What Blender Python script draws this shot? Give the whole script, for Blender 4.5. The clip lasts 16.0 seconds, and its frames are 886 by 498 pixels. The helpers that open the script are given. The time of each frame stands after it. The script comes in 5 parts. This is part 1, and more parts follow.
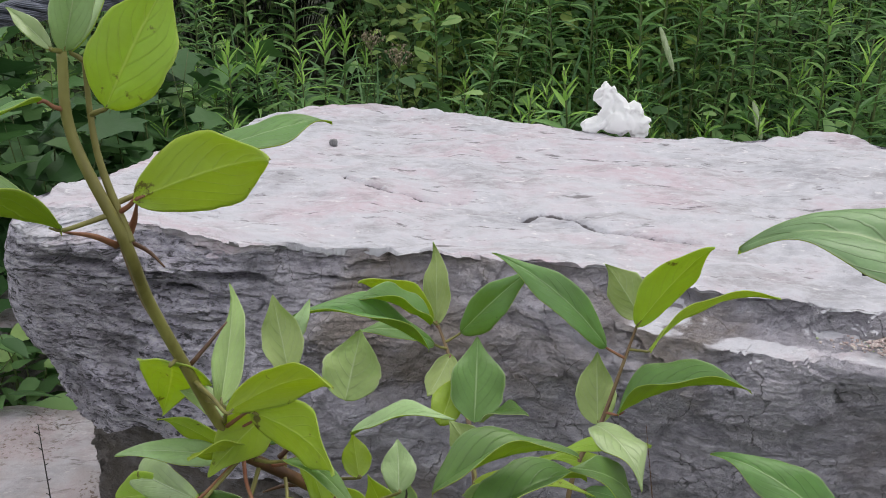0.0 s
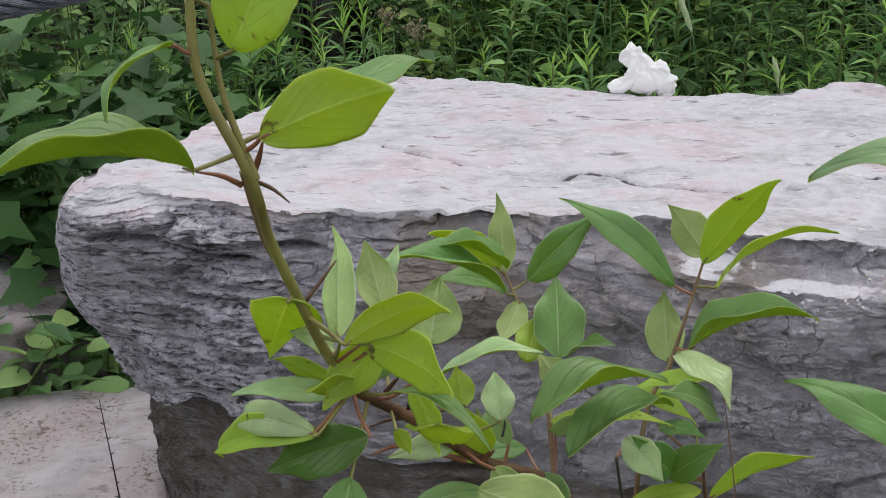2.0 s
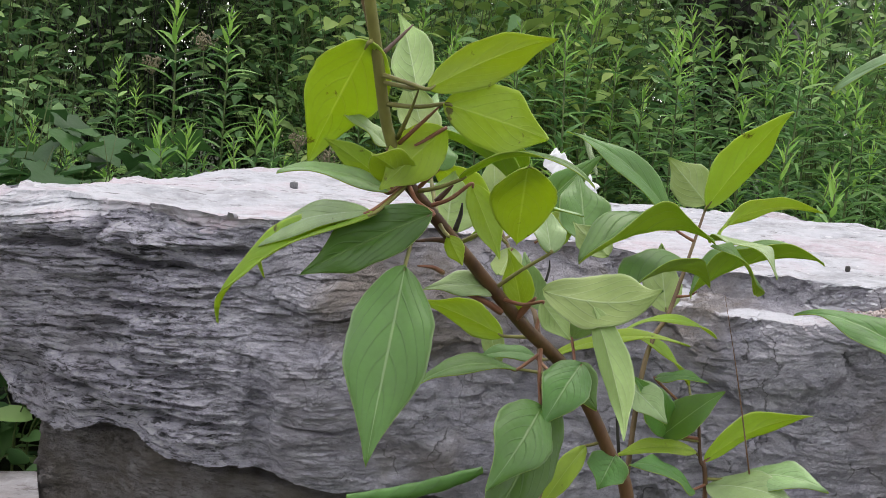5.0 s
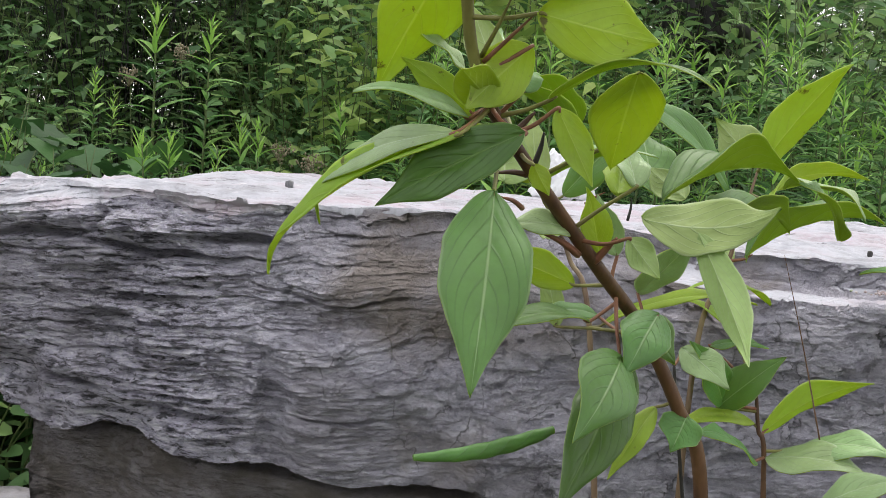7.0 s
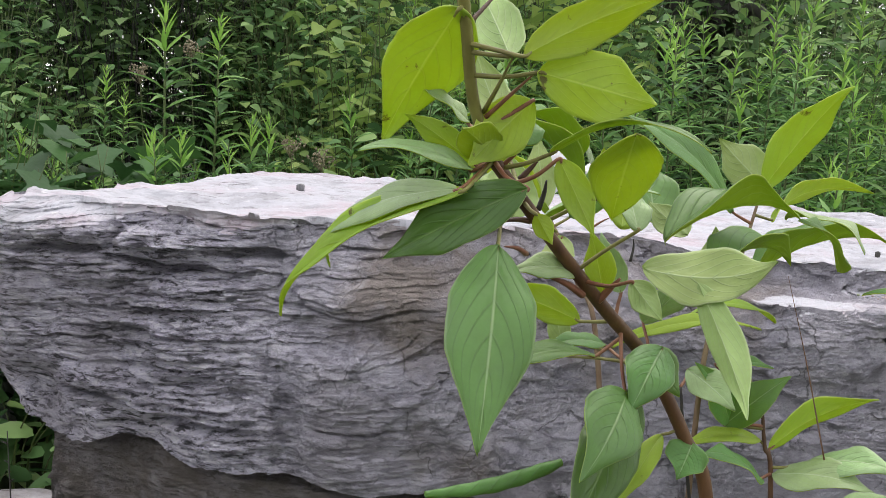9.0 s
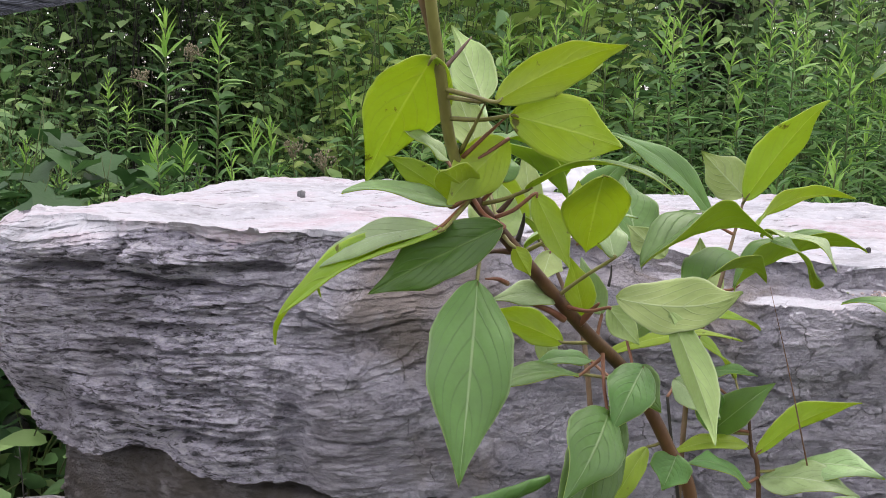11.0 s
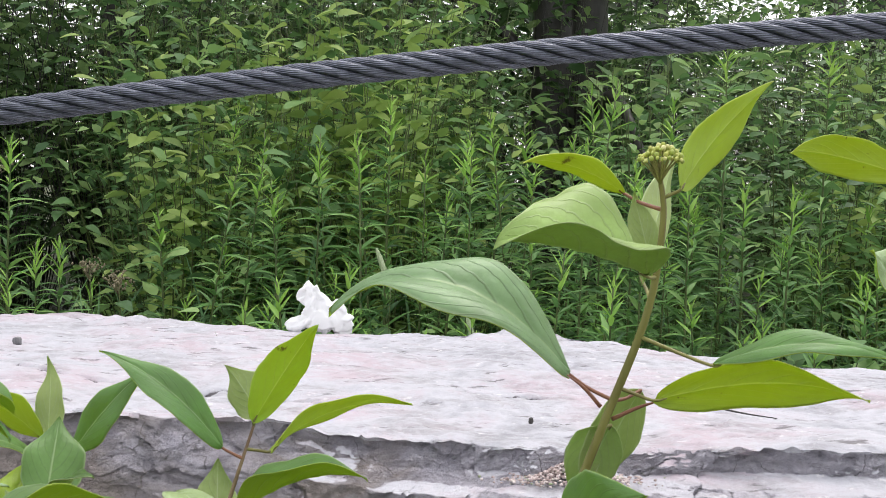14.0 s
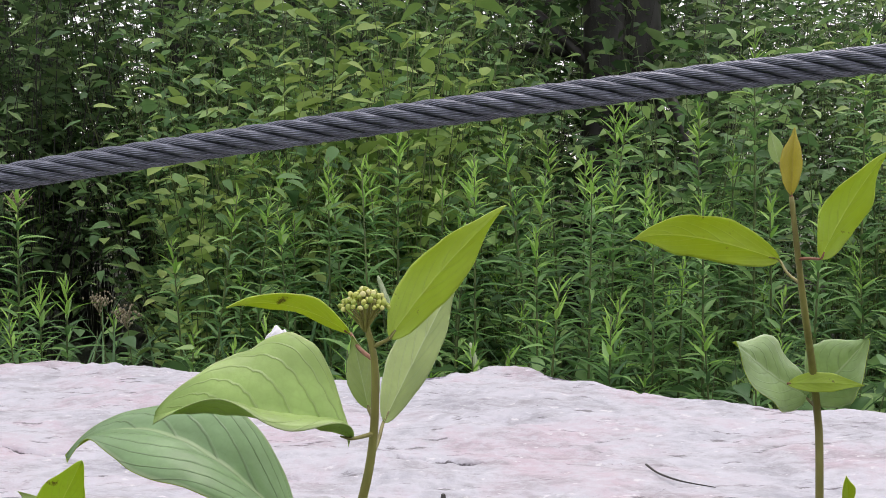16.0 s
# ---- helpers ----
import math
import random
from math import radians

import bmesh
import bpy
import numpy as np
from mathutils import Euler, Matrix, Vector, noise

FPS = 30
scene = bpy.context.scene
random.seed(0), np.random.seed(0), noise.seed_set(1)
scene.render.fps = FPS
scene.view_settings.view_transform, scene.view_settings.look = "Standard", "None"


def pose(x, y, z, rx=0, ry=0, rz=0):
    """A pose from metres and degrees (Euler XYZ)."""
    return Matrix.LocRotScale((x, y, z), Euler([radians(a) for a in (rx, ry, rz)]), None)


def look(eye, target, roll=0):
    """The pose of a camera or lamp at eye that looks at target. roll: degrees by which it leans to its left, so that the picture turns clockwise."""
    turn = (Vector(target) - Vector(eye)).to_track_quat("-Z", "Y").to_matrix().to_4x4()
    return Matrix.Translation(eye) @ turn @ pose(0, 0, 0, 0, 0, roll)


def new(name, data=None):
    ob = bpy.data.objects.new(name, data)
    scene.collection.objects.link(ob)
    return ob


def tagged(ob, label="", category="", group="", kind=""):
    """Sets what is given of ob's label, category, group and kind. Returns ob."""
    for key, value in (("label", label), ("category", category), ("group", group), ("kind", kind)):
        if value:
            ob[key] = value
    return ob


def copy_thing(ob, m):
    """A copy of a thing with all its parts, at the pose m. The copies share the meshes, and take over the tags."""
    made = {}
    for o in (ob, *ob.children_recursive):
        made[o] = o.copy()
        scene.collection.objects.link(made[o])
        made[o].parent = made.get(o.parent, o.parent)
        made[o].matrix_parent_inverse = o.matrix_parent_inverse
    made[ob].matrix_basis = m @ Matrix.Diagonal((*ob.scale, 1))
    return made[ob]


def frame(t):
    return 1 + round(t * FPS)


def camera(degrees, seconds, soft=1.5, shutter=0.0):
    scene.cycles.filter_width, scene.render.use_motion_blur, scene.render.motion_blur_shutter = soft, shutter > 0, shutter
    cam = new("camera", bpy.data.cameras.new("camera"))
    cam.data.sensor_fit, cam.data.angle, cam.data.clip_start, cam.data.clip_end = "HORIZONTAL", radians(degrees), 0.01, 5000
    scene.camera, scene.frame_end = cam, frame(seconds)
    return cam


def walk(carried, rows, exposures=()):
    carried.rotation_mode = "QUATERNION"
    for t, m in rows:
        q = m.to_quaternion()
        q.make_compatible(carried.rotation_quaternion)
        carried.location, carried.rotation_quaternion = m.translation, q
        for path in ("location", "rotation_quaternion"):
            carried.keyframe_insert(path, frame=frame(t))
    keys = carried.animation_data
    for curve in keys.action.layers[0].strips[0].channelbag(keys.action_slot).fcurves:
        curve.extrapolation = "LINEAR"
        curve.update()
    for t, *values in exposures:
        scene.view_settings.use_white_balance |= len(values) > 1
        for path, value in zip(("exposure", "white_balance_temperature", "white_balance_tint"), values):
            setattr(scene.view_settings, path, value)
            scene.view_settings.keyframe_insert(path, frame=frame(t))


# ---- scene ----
cam = camera(44.9, 16.0, 0.65, 0.15)
PATH = [
    (0, (0.155, 0.039, 0.886), (0.02, 1.928, 0.244), 1.4),
    (0.5, (0.142, 0.034, 0.894), (-0.025, 1.917, 0.243), 1.1),
    (1, (0.122, 0.026, 0.909), (-0.037, 1.903, 0.235), 1.3),
    (1.5, (0.118, 0.024, 0.906), (-0.039, 1.895, 0.218), 0.3),
    (2, (0.117, 0.012, 0.872), (-0.031, 1.889, 0.198), -1.4),
    (2.5, (0.118, -0.013, 0.83), (-0.017, 1.881, 0.202), -1.3),
    (3, (0.096, -0.025, 0.815), (0.02, 1.886, 0.233), 0.2),
    (3.5, (0.078, -0.049, 0.773), (0.053, 1.892, 0.29), 1.6),
    (4, (0.065, -0.04, 0.738), (0.089, 1.92, 0.34), 2.8),
    (6.3, (-0.002, 0.027, 0.637), (0.17, 2.009, 0.432), 5.2),
    (6.5, (-0.004, 0.025, 0.635), (0.167, 2.007, 0.428), 4.8),
    (7, (-0.012, 0.028, 0.633), (0.159, 2.01, 0.421), 4.5),
    (7.5, (-0.017, 0.021, 0.641), (0.155, 2.002, 0.422), 4.7),
    (8, (-0.01, 0.019, 0.646), (0.147, 1.999, 0.415), 3.8),
    (8.5, (-0.012, 0.022, 0.654), (0.14, 2.001, 0.411), 3.6),
    (11, (-0.003, 0.003, 0.686), (0.131, 1.979, 0.407), 1.8),
    (11.5, (0.01, 0.013, 0.676), (0.164, 1.992, 0.425), 1.8),
    (12, (0.033, 0.016, 0.673), (0.24, 1.993, 0.457), 2.0),
    (12.5, (0.109, 0.029, 0.687), (0.32, 2.008, 0.49), 2.2),
    (13, (0.183, 0.015, 0.729), (0.403, 1.994, 0.535), 1.7),
    (13.5, (0.233, 0.015, 0.759), (0.49, 1.992, 0.593), 1.6),
    (14, (0.257, 0.019, 0.777), (0.524, 1.996, 0.651), 2.1),
    (14.5, (0.315, 0.039, 0.814), (0.525, 2.024, 0.685), 1.2),
    (15, (0.372, 0.049, 0.834), (0.529, 2.038, 0.696), 0.4),
    (15.5, (0.427, 0.078, 0.849), (0.533, 2.069, 0.693), -0.4),
    (16, (0.436, 0.062, 0.848), (0.533, 2.054, 0.698), -0.1),
]
EXPOSURES = [(0.0, 0.18, 6500, 10), (1.5, 0.22, 6500, 10), (3.0, 0.06, 6500, 10), (4.0, 0.36, 6500, 10), (6.5, 0.48, 6500, 10), (8.5, 0.58, 6500, 11), (11.0, 0.62, 6500, 17), (12.5, 0.77, 6500, 17), (13.5, 0.64, 6500, 11), (14.5, 0.5, 6500, 13), (16.0, 0.36, 6500, 16)]
walk(cam, [(t, look(eye, target, roll)) for t, eye, target, roll in PATH], EXPOSURES)

# ---- light: a bright overcast sky, and a wide, weak sun behind thin cloud ----
SUN_UP, SUN_AZ = 58.0, 20.0
world = bpy.data.worlds.new("overcast_sky")
world.use_nodes = True
scene.world = world
wn = world.node_tree.nodes
sky = wn.new("ShaderNodeTexSky")
sky.sky_type, sky.sun_disc = "NISHITA", False
sky.sun_elevation, sky.sun_rotation = radians(SUN_UP), radians(SUN_AZ)
sky.air_density, sky.dust_density, sky.ozone_density = 1.0, 3.0, 1.0
haze = wn.new("ShaderNodeMixRGB")
haze.inputs[0].default_value = 0.75
haze.inputs[2].default_value = (8.5, 8.45, 8.5, 1)
world.node_tree.links.new(sky.outputs[0], haze.inputs[1])
world.node_tree.links.new(haze.outputs[0], wn["Background"].inputs[0])
wn["Background"].inputs[1].default_value = 0.14
sun = new("sun", bpy.data.lights.new("sun", "SUN"))
sun.data.energy, sun.data.angle, sun.data.color = 1.2, radians(35), (1.0, 0.96, 0.9)
az, up = radians(SUN_AZ), radians(SUN_UP)
sun.matrix_world = look((0, 0, 8), (-math.sin(az) * math.cos(up), -math.cos(az) * math.cos(up), 8 - math.sin(up)))


# ---- materials ----
class Mat:
    """A node material, with short helpers for its nodes."""

    def __init__(self, name, rough=0.6):
        self.m = bpy.data.materials.new(name)
        self.m.use_nodes = True
        self.t = self.m.node_tree
        self.b = self.t.nodes["Principled BSDF"]
        self.b.inputs["Roughness"].default_value = rough

    def link(self, a, b):
        self.t.links.new(a, b)

    def coords(self, kind="Object", scale=(1, 1, 1)):
        c, m = self.t.nodes.new("ShaderNodeTexCoord"), self.t.nodes.new("ShaderNodeMapping")
        m.inputs["Scale"].default_value = scale
        self.link(c.outputs[kind], m.inputs["Vector"])
        return m.outputs[0]

    def noise(self, vec, scale, detail=4.0, rough=0.55, warp=0.0):
        n = self.t.nodes.new("ShaderNodeTexNoise")
        n.inputs["Scale"].default_value, n.inputs["Detail"].default_value = scale, detail
        n.inputs["Roughness"].default_value, n.inputs["Distortion"].default_value = rough, warp
        self.link(vec, n.inputs["Vector"])
        return n.outputs["Fac"]

    def ramp(self, fac, *stops):
        r = self.t.nodes.new("ShaderNodeValToRGB")
        while len(r.color_ramp.elements) < len(stops):
            r.color_ramp.elements.new(0.5)
        for e, (p, c) in zip(r.color_ramp.elements, stops):
            e.position, e.color = p, (*c, 1) if len(c) == 3 else c
        self.link(fac, r.inputs[0])
        return r.outputs[0]

    def mix(self, fac, a, b, kind="MIX"):
        n = self.t.nodes.new("ShaderNodeMixRGB")
        n.blend_type = kind
        for sock, v in zip(n.inputs, (fac, a, b)):
            if isinstance(v, (int, float)):
                sock.default_value = v
            elif isinstance(v, tuple):
                sock.default_value = (*v, 1)
            else:
                self.link(v, sock)
        return n.outputs[0]

    def math(self, op, a, b=0.0):
        n = self.t.nodes.new("ShaderNodeMath")
        n.operation = op
        for sock, v in zip(n.inputs, (a, b)):
            if isinstance(v, (int, float)):
                sock.default_value = v
            else:
                self.link(v, sock)
        return n.outputs[0]

    def bump(self, height, strength, dist, under=None):
        n = self.t.nodes.new("ShaderNodeBump")
        n.inputs["Strength"].default_value, n.inputs["Distance"].default_value = strength, dist
        self.link(height, n.inputs["Height"])
        if under:
            self.link(under, n.inputs["Normal"])
        return n.outputs[0]

    def done(self, color, normal=None, translucent=0.0, glow=None):
        self.link(color, self.b.inputs["Base Color"])
        if normal:
            self.link(normal, self.b.inputs["Normal"])
        if translucent:
            tr, mx = self.t.nodes.new("ShaderNodeBsdfTranslucent"), self.t.nodes.new("ShaderNodeMixShader")
            self.link(glow if glow else color, tr.inputs["Color"])
            mx.inputs[0].default_value = translucent
            self.link(self.b.outputs[0], mx.inputs[1])
            self.link(tr.outputs[0], mx.inputs[2])
            self.link(mx.outputs[0], self.t.nodes["Material Output"].inputs["Surface"])
        return self.m


def pale_skin(a):
    """Weathered top of the limestone: pink-grey, mottled, with small dark pits and white flecks."""
    v = a.coords()
    lay = a.coords(scale=(0.8, 1.35, 1.0))
    broad = a.ramp(a.noise(v, 5.5, 8, 0.68, 0.5), (0.36, (0.39, 0.39, 0.43)), (0.48, (0.55, 0.545, 0.59)), (0.61, (0.545, 0.46, 0.51)))
    spot = a.noise(lay, 17.0, 8, 0.7, 0.6)
    col = a.mix(a.ramp(spot, (0.48, (0, 0, 0)), (0.68, (0.748, 0.748, 0.748))), broad, (0.290, 0.268, 0.286))
    mottle = a.noise(lay, 60.0, 7, 0.72)
    col = a.mix(a.ramp(mottle, (0.40, (0.572, 0.572, 0.572)), (0.53, (0, 0, 0))), col, (0.60, 0.595, 0.64))
    fleck = a.noise(a.coords(scale=(1, 1.6, 1)), 55.0, 4, 0.6)
    col = a.mix(a.ramp(fleck, (0.63, (0, 0, 0)), (0.69, (0.792, 0.792, 0.792))), col, (0.722, 0.704, 0.713))
    dash = a.noise(a.coords(scale=(0.42, 1.3, 1)), 50.0, 5, 0.64)
    col = a.mix(a.ramp(dash, (0.60, (0, 0, 0)), (0.67, (0.792, 0.792, 0.792))), col, (0.130, 0.118, 0.122))
    n = a.bump(a.noise(v, 260.0, 5, 0.7), 0.4, 0.002)
    return col, a.bump(a.noise(lay, 34.0, 8, 0.68), 0.8, 0.007, n)


def broken_skin(a):
    """Broken edge of the beds: grey-violet laminae, brown stains, dark seams and paler flakes, partly crevice shade and
    glints put into the colour.
    """
    v = a.coords()
    lay = a.coords(scale=(0.34, 0.34, 1.0))
    band = a.noise(lay, 95.0, 8, 0.72, 0.35)
    col = a.ramp(band, (0.36, (0.44, 0.41, 0.50)), (0.47, (0.64, 0.60, 0.72)), (0.58, (0.80, 0.76, 0.88)))
    seam = a.noise(a.coords(scale=(0.22, 0.22, 1.0)), 240.0, 6, 0.72, 0.45)
    grain = a.noise(a.coords(scale=(0.45, 0.45, 1.0)), 330.0, 6, 0.8)
    # dark pits and pale flecks: fine relief shading put into the colour
    col = a.mix(a.ramp(grain, (0.38, (0.75, 0.75, 0.75)), (0.47, (0, 0, 0))), col, (0.20, 0.19, 0.22))
    col = a.mix(a.ramp(grain, (0.53, (0, 0, 0)), (0.61, (0.7, 0.7, 0.7))), col, (0.90, 0.875, 0.93))
    sl = a.t.nodes.new("ShaderNodeAttribute")
    sl.attribute_name = "slate"
    slate = sl.outputs["Fac"]
    marble = a.noise(v, 26.0, 8, 0.7, 0.8)
    col = a.mix(slate, a.mix(0.35, a.ramp(marble, (0.36, (0.26, 0.25, 0.29)), (0.5, (0.42, 0.40, 0.445)), (0.64, (0.62, 0.585, 0.63))), col), col)
    # dark seams, and flake edges paled in the colour as if lit
    col = a.mix(a.math("MULTIPLY", slate, a.ramp(seam, (0.40, (0.95, 0.95, 0.95)), (0.475, (0, 0, 0)))), col, (0.055, 0.052, 0.06))
    col = a.mix(a.math("MULTIPLY", slate, a.ramp(seam, (0.535, (0, 0, 0)), (0.61, (0.85, 0.85, 0.85)))), col, (0.90, 0.87, 0.92))
    crack = a.t.nodes.new("ShaderNodeTexVoronoi")
    crack.feature = "DISTANCE_TO_EDGE"
    crack.inputs["Scale"].default_value = 13.0
    wob = a.t.nodes.new("ShaderNodeVectorMath")
    wob.operation = "MULTIPLY_ADD"
    nz = a.t.nodes.new("ShaderNodeTexNoise")
    nz.inputs["Scale"].default_value, nz.inputs["Detail"].default_value = 14.0, 5.0
    a.link(v, nz.inputs["Vector"])
    a.link(nz.outputs["Color"], wob.inputs[0])
    wob.inputs[1].default_value = (0.12, 0.12, 0.12)
    a.link(v, wob.inputs[2])
    a.link(wob.outputs[0], crack.inputs["Vector"])
    gap = a.math("MULTIPLY", a.ramp(crack.outputs["Distance"], (0.0, (0.8, 0.8, 0.8)), (0.022, (0, 0, 0))), a.math("SUBTRACT", 1.0, slate))
    col = a.mix(a.math("MULTIPLY", gap, a.ramp(marble, (0.45, (0, 0, 0)), (0.55, (1, 1, 1)))), col, (0.08, 0.075, 0.08))
    patch = a.noise(v, 7.0, 5, 0.6)
    col = a.mix(a.ramp(patch, (0.50, (0, 0, 0)), (0.66, (0.6, 0.6, 0.6))), col, (0.33, 0.30, 0.33))
    rust = a.noise(v, 4.5, 6, 0.62, 0.5)
    col = a.mix(a.ramp(rust, (0.57, (0, 0, 0)), (0.68, (0.7, 0.7, 0.7))), col, (0.25, 0.20, 0.15))
    at = a.t.nodes.new("ShaderNodeAttribute")
    at.attribute_name = "bed"
    mud = a.math("MULTIPLY", at.outputs["Fac"], a.ramp(a.noise(v, 22.0, 5, 0.65), (0.35, (0.7, 0.7, 0.7)), (0.6, (0.97, 0.97, 0.97))))
    col = a.mix(mud, col, (0.185, 0.157, 0.135))
    n = a.bump(a.noise(v, 220.0, 6, 0.78), 1.0, 0.0034)
    n = a.bump(a.noise(a.coords(scale=(0.5, 0.5, 1.0)), 420.0, 5, 0.8), 1.0, 0.0022, n)
    n = a.bump(a.ramp(seam, (0.36, (0, 0, 0)), (0.52, (1, 1, 1))), 0.9, 0.004, n)
    return col, a.bump(a.mix(slate, a.noise(v, 48.0, 8, 0.7, 0.5), a.noise(a.coords(scale=(0.36, 0.36, 1.0)), 150.0, 8, 0.78, 0.6)), 1.0, 0.0095, n)


def stone_material():
    """Duller, pinker stone, stained by soil."""
    a = Mat("soiled_pink_limestone", 0.88)
    col, n = pale_skin(a)
    stain = a.noise(a.coords(), 9.0, 6, 0.65, 0.4)
    col = a.mix(a.ramp(stain, (0.35, (0.15, 0.15, 0.15)), (0.65, (0.6, 0.6, 0.6))), col, (0.40, 0.33, 0.31))
    litter = a.math("MULTIPLY", a.ramp(a.noise(a.coords(), 130.0, 3, 0.7), (0.54, (0, 0, 0)), (0.60, (1, 1, 1))), a.ramp(a.noise(a.coords(), 8.0, 4, 0.6), (0.50, (0, 0, 0)), (0.60, (0.8, 0.8, 0.8))))
    col = a.mix(litter, col, (0.17, 0.12, 0.08))
    n = a.bump(a.noise(a.coords(), 16.0, 8, 0.7, 0.4), 0.9, 0.018, n)
    return a.done(col, a.bump(litter, 0.6, 0.004, n))


def slab_material():
    """Pale weathered skin where the mesh's skin value is high, broken rock where it is low, with a ragged border."""
    a = Mat("bedded_limestone", 0.82)
    at = a.t.nodes.new("ShaderNodeAttribute")
    at.attribute_name = "skin"
    edge = a.math("ADD", at.outputs["Fac"], a.math("MULTIPLY", a.math("SUBTRACT", a.noise(a.coords(scale=(0.6, 0.6, 1)), 75.0, 7, 0.7), 0.5), 0.9))
    fac = a.ramp(edge, (0.44, (0, 0, 0)), (0.56, (1, 1, 1)))
    (c1, n1), (c2, n2) = broken_skin(a), pale_skin(a)
    sp = a.t.nodes.new("ShaderNodeAttribute")
    sp.attribute_name = "split"
    open_part = a.math("ADD", sp.outputs["Fac"], a.math("MULTIPLY", a.math("SUBTRACT", a.noise(a.coords(), 45.0, 5, 0.7), 0.5), 1.1))
    c2 = a.mix(a.ramp(open_part, (0.48, (0, 0, 0)), (0.64, (0.92, 0.92, 0.92))), c2, (0.075, 0.065, 0.07))
    return a.done(a.mix(fac, c1, c2), a.mix(fac, n1, n2))


def leaf_material(name, main, rib, rough, translucent, glow, blotch=None, vein_show=0.5, eaten=0.70, vein_dark=0.42):
    """uv: x along the leaf, y across it from 0 to 1."""
    a = Mat(name, rough)
    a.b.inputs["Specular IOR Level"].default_value = 0.5
    sep = a.t.nodes.new("ShaderNodeSeparateXYZ")
    a.link(a.coords("UV"), sep.inputs[0])
    along, across = sep.outputs[0], a.math("ABSOLUTE", a.math("SUBTRACT", sep.outputs[1], 0.5))
    wide = a.math("MULTIPLY", across, 2.0)
    v = a.coords()
    arc = a.math("SUBTRACT", along, a.math("ADD", a.math("MULTIPLY", wide, 0.30), a.math("MULTIPLY", a.math("POWER", wide, 2.2), 0.30)))
    arc = a.math("ADD", arc, a.math("MULTIPLY", a.noise(v, 40.0, 2), 0.04))
    saw = a.math("ABSOLUTE", a.math("SUBTRACT", a.math("FRACT", a.math("MULTIPLY", arc, 6.0)), 0.5))
    groove = a.ramp(saw, (0.42, (0, 0, 0)), (0.50, (1, 1, 1)))
    rib_line = a.ramp(across, (0.006, (1, 1, 1)), (0.022, (0, 0, 0)))
    margin = a.ramp(across, (0.470, (0, 0, 0)), (0.488, (1, 1, 1)))
    lines = a.math("MAXIMUM", rib_line, a.math("MULTIPLY", a.ramp(saw, (0.455, (0, 0, 0)), (0.49, (1, 1, 1))), vein_show))
    net = a.t.nodes.new("ShaderNodeTexVoronoi")
    net.feature = "DISTANCE_TO_EDGE"
    net.inputs["Scale"].default_value = 240.0
    a.link(v, net.inputs["Vector"])
    cells = a.ramp(net.outputs["Distance"], (0.0, (1, 1, 1)), (0.16, (0, 0, 0)))
    var = a.noise(v, 45.0, 4, 0.6)
    lo, hi = tuple(c * 0.82 for c in main), tuple(min(1, c * 1.15) for c in main)
    col = a.ramp(var, (0.35, lo), (0.65, hi))
    rnd = a.t.nodes.new("ShaderNodeObjectInfo").outputs["Random"]
    hsv = a.t.nodes.new("ShaderNodeHueSaturation")
    a.link(a.math("ADD", 0.485, a.math("MULTIPLY", rnd, 0.03)), hsv.inputs["Hue"])
    a.link(a.math("ADD", 0.88, a.math("MULTIPLY", rnd, 0.24)), hsv.inputs["Value"])
    a.link(col, hsv.inputs["Color"])
    col = a.mix(a.math("MULTIPLY", groove, vein_dark), hsv.outputs[0], tuple(c * 0.48 for c in main))
    col = a.mix(a.math("MULTIPLY", cells, 0.16), col, tuple(c * 0.7 for c in main))
    col = a.mix(a.math("MULTIPLY", a.math("MAXIMUM", lines, a.math("MULTIPLY", margin, 0.9)), 0.62), col, rib)
    dull = a.noise(v, 14.0, 4, 0.6)
    col = a.mix(a.ramp(dull, (0.52, (0, 0, 0)), (0.72, (0.5, 0.5, 0.5))), col, tuple(0.6 * c + 0.06 for c in main))
    spot = a.noise(v, 75.0, 5, 0.68)
    col = a.mix(a.ramp(spot, (eaten, (0, 0, 0)), (eaten + 0.05, (0.8, 0.8, 0.8))), col, blotch or (0.10, 0.075, 0.03))
    n = a.bump(a.math("SUBTRACT", 1.0, a.math("MAXIMUM", groove, rib_line)), 0.4, 0.0014)
    n = a.bump(cells, -0.18, 0.0006, n)
    n = a.bump(a.noise(v, 420.0, 3, 0.6), 0.15, 0.0008, n)
    lit = a.mix(a.ramp(var, (0.3, (0, 0, 0)), (0.7, (0.4, 0.4, 0.4))), glow, tuple(0.72 * c for c in glow))
    lit = a.mix(a.math("MULTIPLY", groove, 0.14), lit, tuple(0.6 * c for c in glow))
    lit = a.mix(a.math("MULTIPLY", lines, 0.55), lit, tuple(min(1.0, 1.1 * c + 0.08) for c in glow))
    lit = a.mix(a.ramp(spot, (eaten, (0, 0, 0)), (eaten + 0.05, (0.8, 0.8, 0.8))), lit, blotch or (0.10, 0.075, 0.03))
    return a.done(col, n, translucent, lit)


def plain_leaf_material(name, dark, mid, light, translucent=0.3, rough=0.5):
    """Foliage of many leaves in one mesh: each leaf takes its own tone."""
    a = Mat(name, rough)
    a.b.inputs["Specular IOR Level"].default_value = 0.35
    g = a.t.nodes.new("ShaderNodeNewGeometry").outputs["Random Per Island"]
    col = a.ramp(g, (0.0, dark), (0.55, mid), (1.0, light))
    r = a.t.nodes.new("ShaderNodeObjectInfo").outputs["Random"]
    col = a.mix(a.math("MULTIPLY", r, 0.35), col, tuple(c * 0.7 for c in mid))
    return a.done(col, a.bump(a.noise(a.coords(), 90.0, 3), 0.3, 0.003), translucent)


